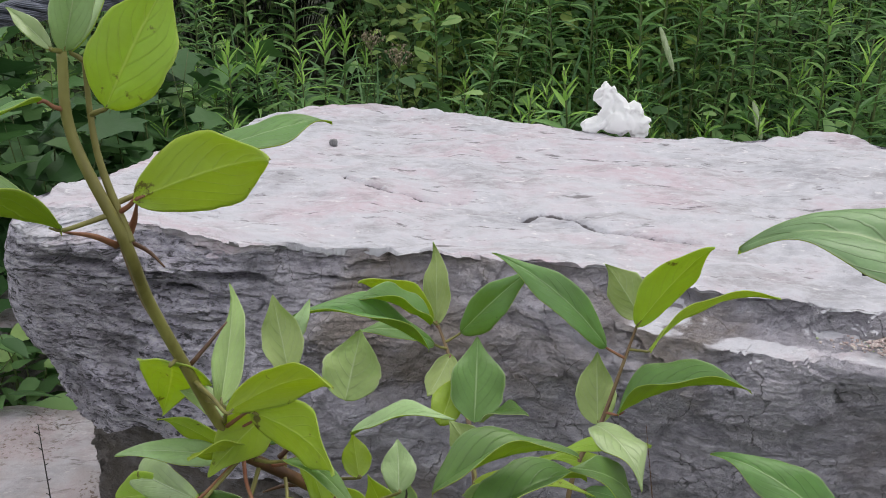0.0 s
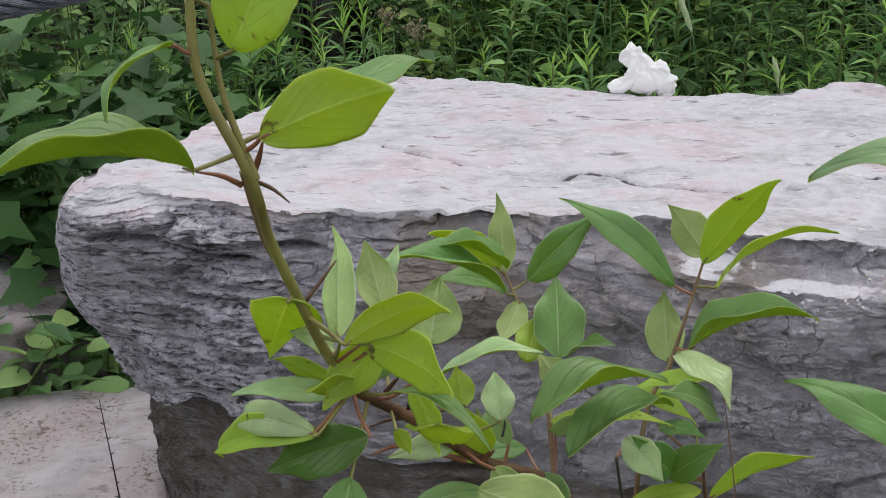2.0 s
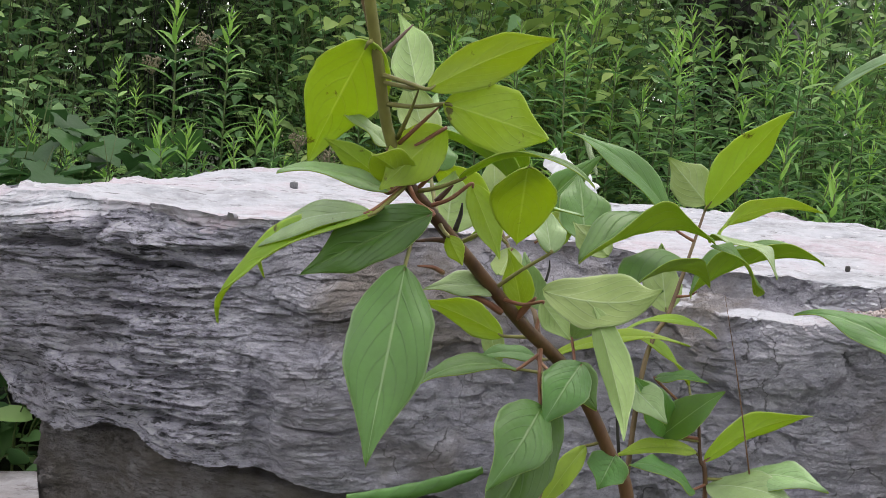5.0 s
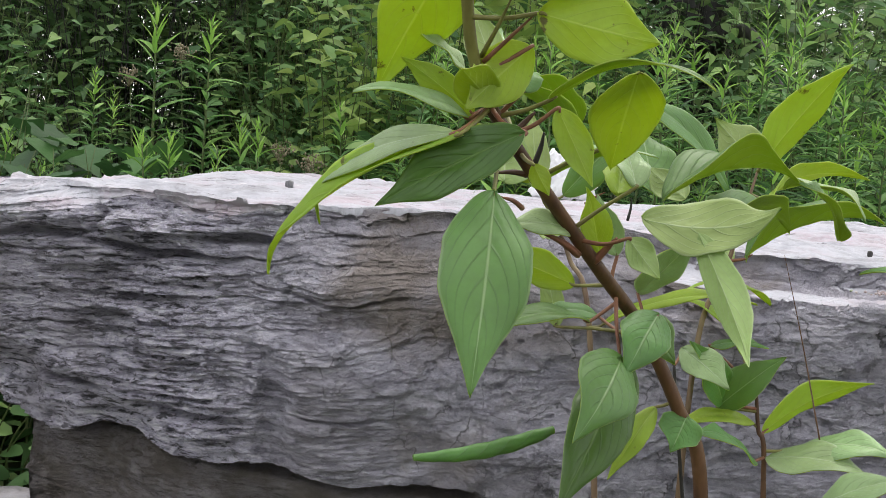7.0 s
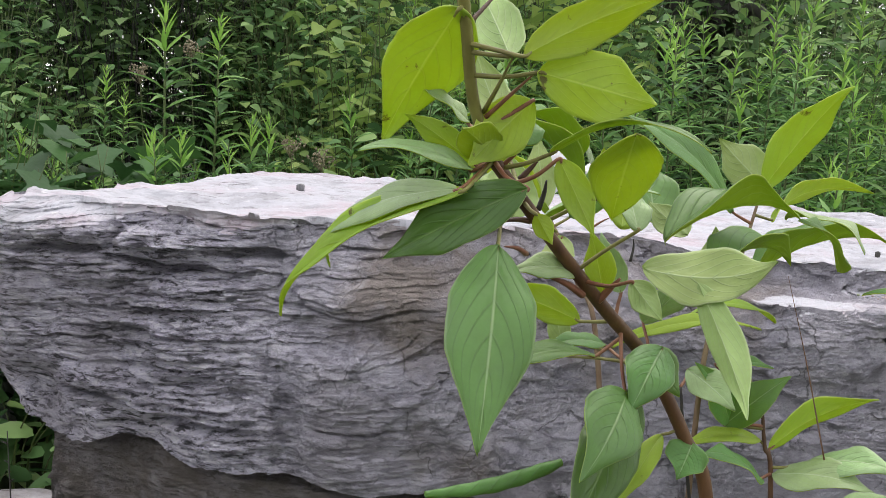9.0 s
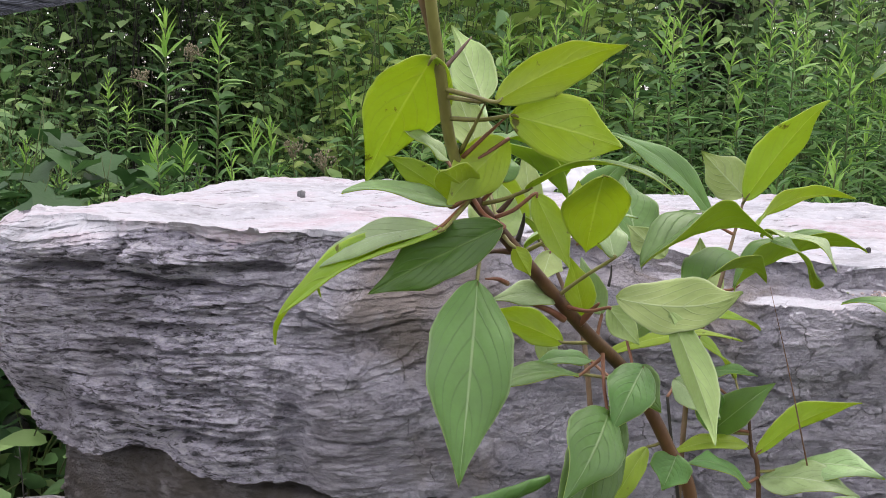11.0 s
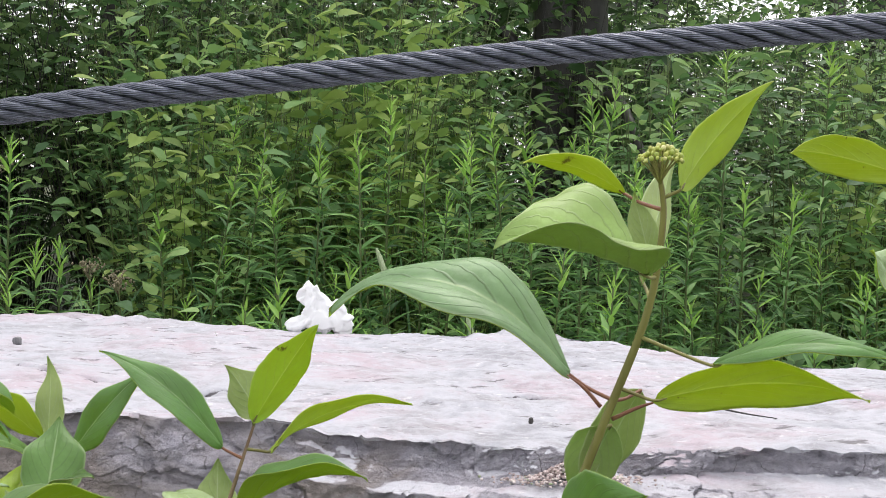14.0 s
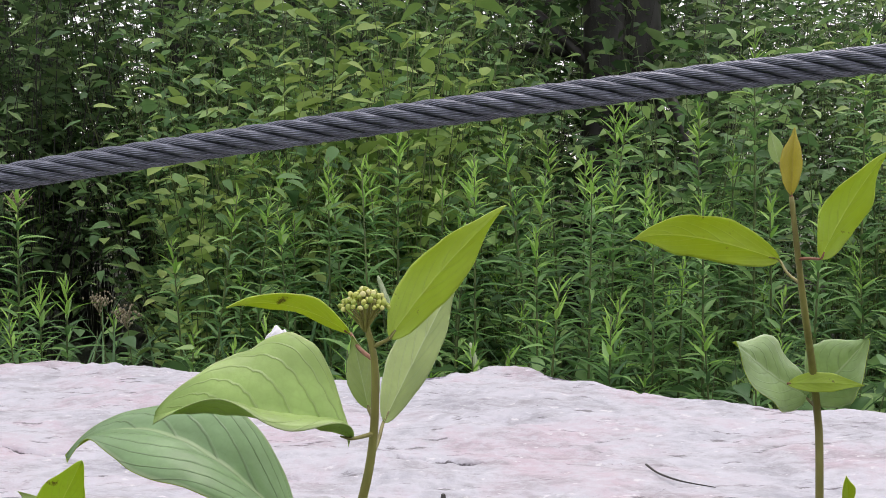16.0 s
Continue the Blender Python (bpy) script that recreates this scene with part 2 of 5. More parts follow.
def stem_material(name, low, high, scale=60.0):
    a = Mat(name, 0.5)
    col = a.ramp(a.noise(a.coords(scale=(1, 1, 0.3)), scale, 4, 0.6), (0.35, low), (0.65, high))
    return a.done(col, a.bump(a.noise(a.coords(), 300.0, 3), 0.3, 0.001))


STONE, SLAB = stone_material(), slab_material()
UNDER = leaf_material("leaf_underside", (0.44, 0.57, 0.21), (0.64, 0.72, 0.46), 0.5, 0.35, (0.60, 0.80, 0.10), vein_show=0.6)
GREEN_UNDER = leaf_material("leaf_green_underside", (0.39, 0.55, 0.06), (0.60, 0.70, 0.24), 0.48, 0.46, (0.70, 0.87, 0.05), vein_show=0.6)
LEAF = {
    "green": leaf_material("leaf_green", (0.118, 0.25, 0.062), (0.42, 0.54, 0.28), 0.44, 0.24, (0.52, 0.72, 0.08), vein_show=0.12, vein_dark=0.5),
    "dark": leaf_material("leaf_dark_green", (0.075, 0.17, 0.03), (0.20, 0.30, 0.09), 0.35, 0.25, (0.25, 0.42, 0.04), vein_show=0.3),
    # paled and greyed: part of the sky sheen is in the base colour
    "young": leaf_material("leaf_young_green", (0.34, 0.48, 0.215), (0.55, 0.63, 0.42), 0.36, 0.14, (0.50, 0.68, 0.16), vein_show=0.15, vein_dark=0.28),
    "lime": leaf_material("leaf_yellow_green", (0.34, 0.49, 0.06), (0.58, 0.68, 0.20), 0.42, 0.46, (0.72, 0.86, 0.06), (0.14, 0.09, 0.03), 0.45, 0.64),
    # lighter than green, with the upper side's sheen put into the colour
    "ribbed": leaf_material("leaf_ribbed_green", (0.21, 0.335, 0.155), (0.46, 0.57, 0.32), 0.42, 0.20, (0.52, 0.70, 0.10), vein_show=0.1, vein_dark=0.75),
    "soft": leaf_material("leaf_soft_green", (0.33, 0.45, 0.13), (0.54, 0.64, 0.32), 0.45, 0.22, (0.52, 0.68, 0.10), vein_show=0.35, vein_dark=0.45),
    "bronze": leaf_material("leaf_bronze", (0.46, 0.38, 0.05), (0.40, 0.26, 0.06), 0.45, 0.4, (0.6, 0.5, 0.05)),
}
LIME_UNDER = leaf_material("leaf_yellow_underside", (0.38, 0.53, 0.07), (0.60, 0.70, 0.24), 0.45, 0.46, (0.74, 0.87, 0.06), (0.14, 0.09, 0.03), 0.45, 0.63)
BARK = stem_material("dogwood_bark", (0.065, 0.027, 0.013), (0.17, 0.085, 0.034))
GREEN_STEM = stem_material("green_stem", (0.15, 0.13, 0.035), (0.27, 0.26, 0.075))
RED_STEM = stem_material("red_petiole", (0.21, 0.075, 0.045), (0.29, 0.14, 0.075))
TWIG = stem_material("young_twig", (0.15, 0.085, 0.05), (0.27, 0.19, 0.10))
WEED_STEM = stem_material("weed_stem", (0.06, 0.09, 0.025), (0.13, 0.17, 0.05))
GOLDENROD = plain_leaf_material("goldenrod_leaf", (0.05, 0.125, 0.05), (0.21, 0.41, 0.125), (0.44, 0.67, 0.215), 0.36)
GOLD_TOP = plain_leaf_material("goldenrod_tip", (0.23, 0.46, 0.08), (0.35, 0.60, 0.12), (0.49, 0.72, 0.165), 0.38)
LOBED_LEAF = plain_leaf_material("lobed_leaf", (0.03, 0.08, 0.028), (0.07, 0.165, 0.048), (0.135, 0.27, 0.08), 0.28)
BROAD = plain_leaf_material("shrub_leaf", (0.05, 0.12, 0.045), (0.19, 0.35, 0.125), (0.44, 0.63, 0.22), 0.36)
GRASS = plain_leaf_material("grass_blade", (0.08, 0.18, 0.07), (0.16, 0.30, 0.12), (0.27, 0.43, 0.20))
WOODS = plain_leaf_material("woods_leaf", (0.035, 0.075, 0.03), (0.15, 0.26, 0.10), (0.38, 0.53, 0.20), 0.40)
YELLOW = plain_leaf_material("yellow_shrub_leaf", (0.17, 0.29, 0.075), (0.33, 0.47, 0.125), (0.52, 0.65, 0.20), 0.35)
SEED_HEAD = stem_material("grass_seed_head", (0.26, 0.34, 0.17), (0.46, 0.52, 0.33), 150.0)
DRY_FLOWER = stem_material("dry_flower", (0.17, 0.14, 0.08), (0.33, 0.28, 0.18), 120.0)
PEBBLE = stem_material("grey_pebble", (0.11, 0.11, 0.115), (0.22, 0.215, 0.22), 300.0)
TRUNK = stem_material("dark_bark", (0.018, 0.016, 0.014), (0.05, 0.045, 0.04), 20.0)


# ---- builders ----
def lattice(a, b, c, seed):
    """Values in 0..1 at whole numbers."""
    h = (a.astype(np.int64) * 374761393 + b.astype(np.int64) * 668265263 + c.astype(np.int64) * 2147483647 + seed * 1274126177) & 0xFFFFFFFF
    h = ((h ^ (h >> 13)) * 1274126177) & 0xFFFFFFFF
    h = ((h ^ (h >> 16)) * 2246822519) & 0xFFFFFFFF
    return ((h ^ (h >> 15)) & 0xFFFF) / 65535.0


def smooth_noise(x, y, z, seed=0):
    x, y, z = np.broadcast_arrays(np.asarray(x, float), np.asarray(y, float), np.asarray(z, float))
    i, j, k = np.floor(x), np.floor(y), np.floor(z)
    u, v, w = x - i, y - j, z - k
    u, v, w = u * u * (3 - 2 * u), v * v * (3 - 2 * v), w * w * (3 - 2 * w)
    out = 0
    for dx in (0, 1):
        for dy in (0, 1):
            for dz in (0, 1):
                out = out + lattice(i + dx, j + dy, k + dz, seed) * (u if dx else 1 - u) * (v if dy else 1 - v) * (w if dz else 1 - w)
    return out * 2 - 1


def fbm(x, y, z, octaves=4, seed=0):
    out, amp = 0, 1.0
    for o in range(octaves):
        out = out + amp * smooth_noise(x * 2**o + 17.3 * o, y * 2**o, z * 2**o, seed + o)
        amp *= 0.5
    return out


def mesh_of(name, verts, faces, mats, index=None, uv=None, smooth=True):
    me = bpy.data.meshes.new(name)
    me.from_pydata([tuple(p) for p in verts], [], faces)
    for m in mats:
        me.materials.append(m)
    if index is not None:
        me.polygons.foreach_set("material_index", np.asarray(index, dtype=np.int32))
    if uv is not None:
        layer = me.uv_layers.new(name="uv")
        loops = np.empty(len(me.loops), dtype=np.int32)
        me.loops.foreach_get("vertex_index", loops)
        layer.data.foreach_set("uv", np.asarray(uv, dtype=np.float32)[loops].ravel())
    me.polygons.foreach_set("use_smooth", np.full(len(me.polygons), smooth))
    me.update()
    return me


def child(name, me, parent=None, label=""):
    ob = new(name, me)
    ob.parent = parent
    return tagged(ob, label)


def thing(name, where=(0, 0, 0)):
    ob = new(name)
    ob.location = where
    ob.empty_display_size = 0.05
    return ob


def grid_faces(rows, cols, start=0):
    r, c = np.meshgrid(np.arange(rows - 1), np.arange(cols - 1), indexing="ij")
    a = start + r * cols + c
    return np.stack([a, a + 1, a + cols + 1, a + cols], -1).reshape(-1, 4)


def curve_through(points, n):
    """A smooth line through the points, n samples."""
    p = np.array(points, float)
    p = np.vstack([2 * p[0] - p[1], p, 2 * p[-1] - p[-2]])
    t = np.linspace(0, len(points) - 1, n)
    i = np.clip(t.astype(int), 0, len(points) - 2)
    f = (t - i)[:, None]
    a, b, c, d = p[i], p[i + 1], p[i + 2], p[i + 3]
    return 0.5 * (2 * b + (c - a) * f + (2 * a - 5 * b + 4 * c - d) * f**2 + (3 * b - a - 3 * c + d) * f**3)


def tube(points, radii, sides=8, n=0):
    """Vertices and faces of a tapering tube along a smooth line, closed at its ends."""
    line = curve_through(points, n) if n else np.array(points, float)
    rad = np.interp(np.linspace(0, 1, len(line)), np.linspace(0, 1, len(radii)), radii)
    tang = np.gradient(line, axis=0)
    tang /= np.linalg.norm(tang, axis=1)[:, None] + 1e-12
    ref = np.array([0.0, 1.0, 0.0]) if abs(tang[0][1]) < 0.9 else np.array([1.0, 0.0, 0.0])
    side = np.cross(tang, ref)
    side /= np.linalg.norm(side, axis=1)[:, None]
    other = np.cross(tang, side)
    ang = np.linspace(0, 2 * math.pi, sides, endpoint=False)
    ring = np.cos(ang)[None, :, None] * side[:, None] + np.sin(ang)[None, :, None] * other[:, None]
    v = (line[:, None] + ring * rad[:, None, None]).reshape(-1, 3)
    f = []
    for i in range(len(line) - 1):
        for j in range(sides):
            k = (j + 1) % sides
            f.append((i * sides + j, i * sides + k, (i + 1) * sides + k, (i + 1) * sides + j))
    f.append(tuple(range(sides))[::-1])
    f.append(tuple((len(line) - 1) * sides + j for j in range(sides)))
    return v, f


class Heap:
    """Gathers many pieces of geometry into one mesh."""

    def __init__(self):
        self.v, self.f, self.m, self.n = [], [], [], 0

    def add(self, v, f, m=0):
        self.v.append(np.asarray(v))
        self.f.extend(tuple(int(i) + self.n for i in q) for q in f)
        self.m.extend([m] * len(f))
        self.n += len(v)

    def mesh(self, name, mats):
        return mesh_of(name, np.vstack(self.v), self.f, mats, self.m)


# ---- ground ----
def ground_material():
    a = Mat("grassy_soil", 0.9)
    v = a.coords()
    col = a.ramp(a.noise(v, 6.0, 6, 0.65), (0.35, (0.03, 0.035, 0.015)), (0.55, (0.05, 0.07, 0.02)), (0.7, (0.085, 0.075, 0.045)))
    return a.done(col, a.bump(a.noise(v, 40.0, 6, 0.7), 0.8, 0.03))


def make_ground():
    t = np.linspace(-1, 1, 121)
    s = np.sign(t) * np.abs(t) ** 3 * 300 + t * 4
    x, y = np.meshgrid(s, s, indexing="ij")
    near = np.exp(-((x / 12) ** 2 + (y / 12) ** 2))
    z = near * 0.02 * fbm(x * 2, y * 2, 0, 3, 5) + (1 - near) * 0.5 * fbm(x * 0.03, y * 0.03, 0, 2, 6)
    me = mesh_of("ground", np.stack([x, y, z], -1).reshape(-1, 3), grid_faces(121, 121).tolist(), [ground_material()])
    tagged(child("ground", me), "dark grassy soil under weeds and rocks", "ground", kind="structure")


make_ground()


# ---- the large slab of rock ----
TOP = 0.55


def by_length(points, n):
    line = curve_through(points, 2000)
    d = np.concatenate([[0], np.cumsum(np.linalg.norm(np.diff(line, axis=0), axis=1))])
    s = np.linspace(0, 1, n) ** 1.4 * d[-1]
    return np.stack([np.interp(s, d, line[:, k]) for k in (0, 1)], 1)


def outward(line, sign):
    t = np.gradient(line, axis=0)
    k = np.ones(41) / 41
    for c in (0, 1):
        t[:, c] = np.convolve(np.pad(t[:, c], 20, mode="edge"), k, "valid")
    n = np.stack([t[:, 1], -t[:, 0]], 1) * sign
    n /= np.linalg.norm(n, axis=1)[:, None]
    blend = np.clip(1 - np.arange(len(line)) / 42, 0, 1)[:, None]
    n = n * (1 - blend) + np.array([[-1.0, 0.0]]) * blend
    return n / np.linalg.norm(n, axis=1)[:, None]


# how far the upper bed stands out from the top edge, by depth below the top, at each place along it
DEPTHS = [0, 0.010, 0.022, 0.032, 0.06, 0.12, 0.185, 0.24]
BULGE = {
    -0.41: [0, 0.014, 0.026, 0.034, 0.046, 0.044, -0.010, -0.060],
    -0.30: [0, 0.013, 0.023, 0.029, 0.031, 0.034, 0.018, -0.002],
    -0.24: [0, 0.011, 0.019, 0.024, 0.029, 0.042, 0.050, 0.038],
    -0.10: [0, 0.004, 0.012, 0.016, 0.028, 0.048, 0.060, 0.054],
    0.00: [0, 0.005, 0.016, 0.022, 0.050, 0.068, 0.075, 0.066],
    0.15: [0, 0.005, 0.018, 0.026, 0.052, 0.066, 0.070, 0.070],
    0.30: [0, 0.003, 0.012, 0.048, 0.060, 0.063, 0.067, 0.066],
    0.45: [0, 0.003, 0.008, 0.060, 0.068, 0.070, 0.070, 0.070],
    2.00: [0, 0.004, 0.012, 0.055, 0.062, 0.065, 0.070, 0.068],
}
# depth of the parting between the upper and the lower bed, and how far the lower bed stands out
PARTING = [(-0.42, 0.205), (-0.34, 0.209), (-0.29, 0.207), (-0.255, 0.213), (-0.23, 0.204), (-0.20, 0.197), (-0.15, 0.202), (-0.11, 0.209), (-0.075, 0.209), (-0.04, 0.208), (0.05, 0.211), (0.2, 0.225)]
LOWER = [(-0.42, -0.045), (-0.34, -0.042), (-0.30, -0.034), (-0.25, -0.016), (-0.19, 0.010), (-0.10, 0.036), (0.0, 0.060), (0.10, 0.066), (0.3, 0.068)]
LOWER_END = -0.312
# how far the front edge of the top lies below the rest (less than nothing: above)
LIP = ([-0.34, -0.2, -0.1, 0.06, 0.2, 0.34], [0.0, -0.007, -0.013, -0.017, -0.012, 0.0])
# single knobs and hollows of the upper bed: place along it, depth, half length, half height, how far out
KNOBS = [(-0.290, 0.027, 0.036, 0.012, 0.011), (-0.200, 0.031, 0.046, 0.012, 0.014), (-0.290, 0.044, 0.036, 0.0036, -0.026), (-0.195, 0.049, 0.050, 0.0038, -0.030), (-0.244, 0.030, 0.006, 0.013, -0.018), (-0.110, 0.034, 0.040, 0.0035, -0.020),
         (-0.245, 0.150, 0.030, 0.012, 0.012), (-0.245, 0.169, 0.034, 0.0035, -0.028), (-0.13, 0.176, 0.045, 0.0035, -0.020), (-0.19, 0.192, 0.035, 0.014, -0.012),
         (-0.315, 0.178, 0.035, 0.018, -0.014), (-0.055, 0.17, 0.012, 0.05, -0.014), (-0.03, 0.09, 0.05, 0.012, -0.010)]
CRACKS = [
    [(-0.06, 1.27), (0.0, 1.215), (0.03, 1.20), (0.075, 1.19), (0.09, 1.195)],
    [(0.16, 1.16), (0.20, 1.165), (0.235, 1.135), (0.30, 1.10), (0.34, 1.09)],
    [(0.44, 1.16), (0.50, 1.135), (0.53, 1.13)],
]


def flakes(x, h, wide, high, seed):
    """Cells of broken plates, long and low: a random height for each, and the place within it from top to bottom."""
    u, v = np.broadcast_arrays(x / wide, h / high)
    iu, iv = np.floor(u), np.floor(v)
    best, rank, offset = np.full(u.shape, 9.0), np.zeros(u.shape), np.zeros(u.shape)
    for du in (-1, 0, 1):
        for dv in (-1, 0, 1):
            a, b = iu + du, iv + dv
            z = np.zeros_like(a)
            pu, pv = a + lattice(a, b, z, seed), b + lattice(a, b, z + 1, seed)
            d = np.maximum(np.abs(u - pu), 1.2 * np.abs(v - pv)) + 0.25 * np.hypot(u - pu, v - pv)
            near = d < best
            best, rank, offset = np.where(near, d, best), np.where(near, lattice(a, b, z + 2, seed), rank), np.where(near, v - pv, offset)
    return rank - 0.5, offset


def make_rock():
    n = 1200
    front = by_length([(-0.364, 1.115), (-0.346, 1.09), (-0.318, 1.068), (-0.25, 1.045), (-0.14, 1.000), (-0.02, 0.976), (0.1, 0.97), (0.2, 0.965),
                       (0.3, 0.955), (0.40, 0.935), (0.47, 0.918), (0.54, 0.918), (0.65, 0.913), (0.77, 0.90), (1.0, 0.88), (1.4, 0.9), (1.9, 0.95)], n)
    back = by_length([(-0.364, 1.115), (-0.352, 1.155), (-0.330, 1.26), (-0.29, 1.45), (-0.222, 1.63), (-0.09, 1.71), (0.1, 1.65), (0.23, 1.605),
                      (0.37, 1.56), (0.53, 1.61), (0.6, 1.65), (0.7, 1.55), (0.79, 1.435), (1.03, 1.335), (1.4, 1.25), (1.9, 1.15)], n)
    nf, nb = outward(front, 1), outward(back, -1)
    fade = np.clip(np.arange(n) / 58, 0, 1)
    rim_line, ragged = front, (fade * (0.011 * fbm(front[:, 0] * 16, front[:, 1] * 16, 0, 5, 3) + 0.004 * fbm(front[:, 0] * 80, 0, 0, 3, 4)))
    front = rim_line + nf * ragged[:, None]
    back = back + nb * (fade * 0.007 * fbm(back[:, 0] * 16, back[:, 1] * 16, 0, 4, 8))[:, None]
    rows = []
    # front, from the ground up
    h = np.concatenate([np.linspace(0.57, 0.33, 16), np.linspace(0.325, 0.0014, 340)])[:, None]
    x = front[None, :, 0]
    tab = np.stack([np.interp(h[:, 0], DEPTHS, BULGE[c]) for c in sorted(BULGE)], 0)
    at = np.array(sorted(BULGE))
    i = np.clip(np.searchsorted(at, front[:, 0]) - 1, 0, len(at) - 2)
    w = np.clip((front[:, 0] - at[i]) / (at[i + 1] - at[i]), 0, 1)
    upper = tab[i].T * (1 - w) + tab[i + 1].T * w
    wander = 0.005 * fbm(x * 14, 0 * x, 0, 4, 21)
    part = np.interp(x + 0.012 * fbm(x * 20, 0 * x, 0, 3, 24), *zip(*PARTING)) + wander
    lower = np.interp(x + 0.010 * fbm(x * 9, h * 9, 0, 3, 22), *zip(*LOWER)) - 0.12 * np.clip(h - 0.3, 0, 1) + 0 * h
    down = h - part
    below = np.clip(down / 0.003, 0, 1)
    slit = np.exp(-((np.clip(down - 0.009, 0, 1) / 0.004) ** 2)) * below * np.clip(0.85 + 0.7 * fbm(x * 11, 0 * x, 0, 3, 23), 0.35, 1.3) * np.clip((0.16 - x) / 0.1, 0, 1)
    stand = upper * (1 - below) + (lower - 0.055 * slit) * below
    for kx, kh, wx, wh, amp in KNOBS:
        a = ((x - kx + 0.008 * fbm(x * 30, h * 40, 0, 2, 25)) / wx) ** 2 + ((h - kh + 0.004 * fbm(x * 22, h * 22, 0.5, 3, 26)) / wh) ** 2
        stand = stand + amp * np.exp(-(a**2))
    slaty = 1 / (1 + np.exp((x + 0.06 - 0.25 * (h - 0.1) + 0.06 * fbm(x * 12, h * 16, 0.6, 3, 66)) / 0.035))
    bend = 0.007 * fbm(x * 5, h * 8, 0, 3, 31) + 0.0022 * fbm(x * 24, h * 24, 0, 3, 30) + 0.06 * x
    skew = 0.018 * fbm(x * 9, h * 16, 0.4, 4, 29) + 0.006 * fbm(x * 60, h * 90, 0.4, 3, 27)
    rough = np.clip(0.78 + 0.9 * fbm(x * 6, h * 9, 0.8, 3, 28), 0.35, 1.5)
    plates = 0
    for thick, amp, often, seed in ((0.026, 0.012, 7, 32), (0.0105, 0.0085, 13, 33), (0.0048, 0.0052, 26, 34), (0.0026, 0.0026, 44, 38)):
        q = (h + bend) / thick + 0.5 * smooth_noise(x * often * 0.35, h / thick * 0.3, 0.2, seed + 4)
        bed = np.floor(q)
        edge = fbm(x * often + 3.7 * lattice(bed, 0 * bed, 0 * bed, seed), bed * 7.31, 0.4, 3, seed)
        step = np.round(edge * 2.2) / 2.2
        plates = plates + amp * (0.35 * edge + 0.65 * step + 0.30 * (q - bed - 0.5))
    rank, offset = flakes(x + skew, h + bend, 0.016, 0.010, 36)
    plates = plates + 0.0035 * np.clip(fbm(x * 9, h * 14, 0.2, 3, 61) * 2, 0, 1) * (rank + 0.6 * offset)
    for thick, deep, often, seed in ((0.023, 0.020, 9, 52), (0.0105, 0.014, 20, 53), (0.0048, 0.008, 34, 54)):
        q = (h + bend) / thick + 0.5 * smooth_noise(x * 9, h / thick * 0.4, 0.2, seed)
        away = np.abs(q - np.round(q)) * thick
        opened = np.clip(smooth_noise(x * often + 5 * np.round(q), np.round(q) * 3.3, 0.6, seed + 2) * 2.6 - 0.7, 0, 1)
        plates = plates - deep * opened * np.exp(-((away / 0.0013) ** 2))
    # crumbled patches, where the laminae are broken into small chips
    crumb = np.clip(fbm(x * 8, h * 12, 0.9, 3, 62) * 2.2 + 0.45, 0.15, 1)
    rank, offset = flakes(x + skew, h + bend, 0.0075, 0.0042, 63)
    chip, lean = flakes(x + skew * 0.5, h + bend, 0.0034, 0.0026, 64)
    plates = plates + crumb * (0.0050 * rank + 0.0022 * offset + 0.0024 * chip + 0.0018 * fbm(x * 190, h * 330, 0.1, 2, 65))
    plates = plates * rough * np.where(down > 0, 0.55, 1.0)
    blocks = 0
    for wide, high, amp, seed in ((0.15, 0.11, 0.016, 45), (0.05, 0.05, 0.006, 46), (0.018, 0.014, 0.003, 47)):
        rank, offset = flakes(x + skew * 2 + h * 0.3, h + bend * 2, wide, high, seed)
        blocks = blocks + amp * (rank + 0.3 * offset)
    lumps = 0.011 * fbm(x * 6, h * 8, 0.3, 5, 35) + 0.006 * np.clip(h / 0.02, 0, 1) * smooth_noise(x * 17, h * 30, 0.3, 39)
    broken = 0.0035 * np.abs(fbm(x * 34, h * 60, 0.7, 4, 36))
    ease = np.clip(h / 0.006, 0.2, 1) * np.clip(np.arange(n) / 65, 0, 1)[None]
    stand = stand + ease * (slaty * plates + (1 - slaty) * (blocks + 0.10 * plates) + lumps + broken)
    lip = np.interp(front[:, 0], *LIP)
    rim = 0.003 * np.exp(-h / 0.004)
    stand = stand - rim
    for r in range(len(h)):
        p = rim_line + nf * (stand[r] + ragged * (0.12 + 0.88 * math.exp(-h[r, 0] / 0.03)))[:, None]
        p[:, 0] += 0.97 * below[r] * np.maximum(0, LOWER_END + 0.012 * fbm(front[:, 1] * 20, h[r, 0] * 14, 0, 3, 58) - p[:, 0])
        rows.append(np.column_stack([p, np.full(n, TOP - h[r, 0]) - lip * max(0.0, 1 - h[r, 0] / 0.2) + 0.002 * fbm(front[:, 0] * 40, h[r, 0] * 30, 0, 2, 37)]))
    side_rows = len(rows)
    # top, from the front edge to the back
    v, rifts = np.linspace(0, 1, 180) ** 1.2, []
    for s in v:
        p = front * (1 - s) + back * s
        edge = np.minimum(np.linalg.norm(p - front, axis=1), np.linalg.norm(p - back, axis=1))
        z = 0.006 * fbm(p[:, 0] * 5, p[:, 1] * 7, 0, 4, 41) + 0.0014 * fbm(p[:, 0] * 45, p[:, 1] * 80, 0, 3, 42)
        shelf = smooth_noise(p[:, 0] * 9, p[:, 1] * 17, 0, 43)
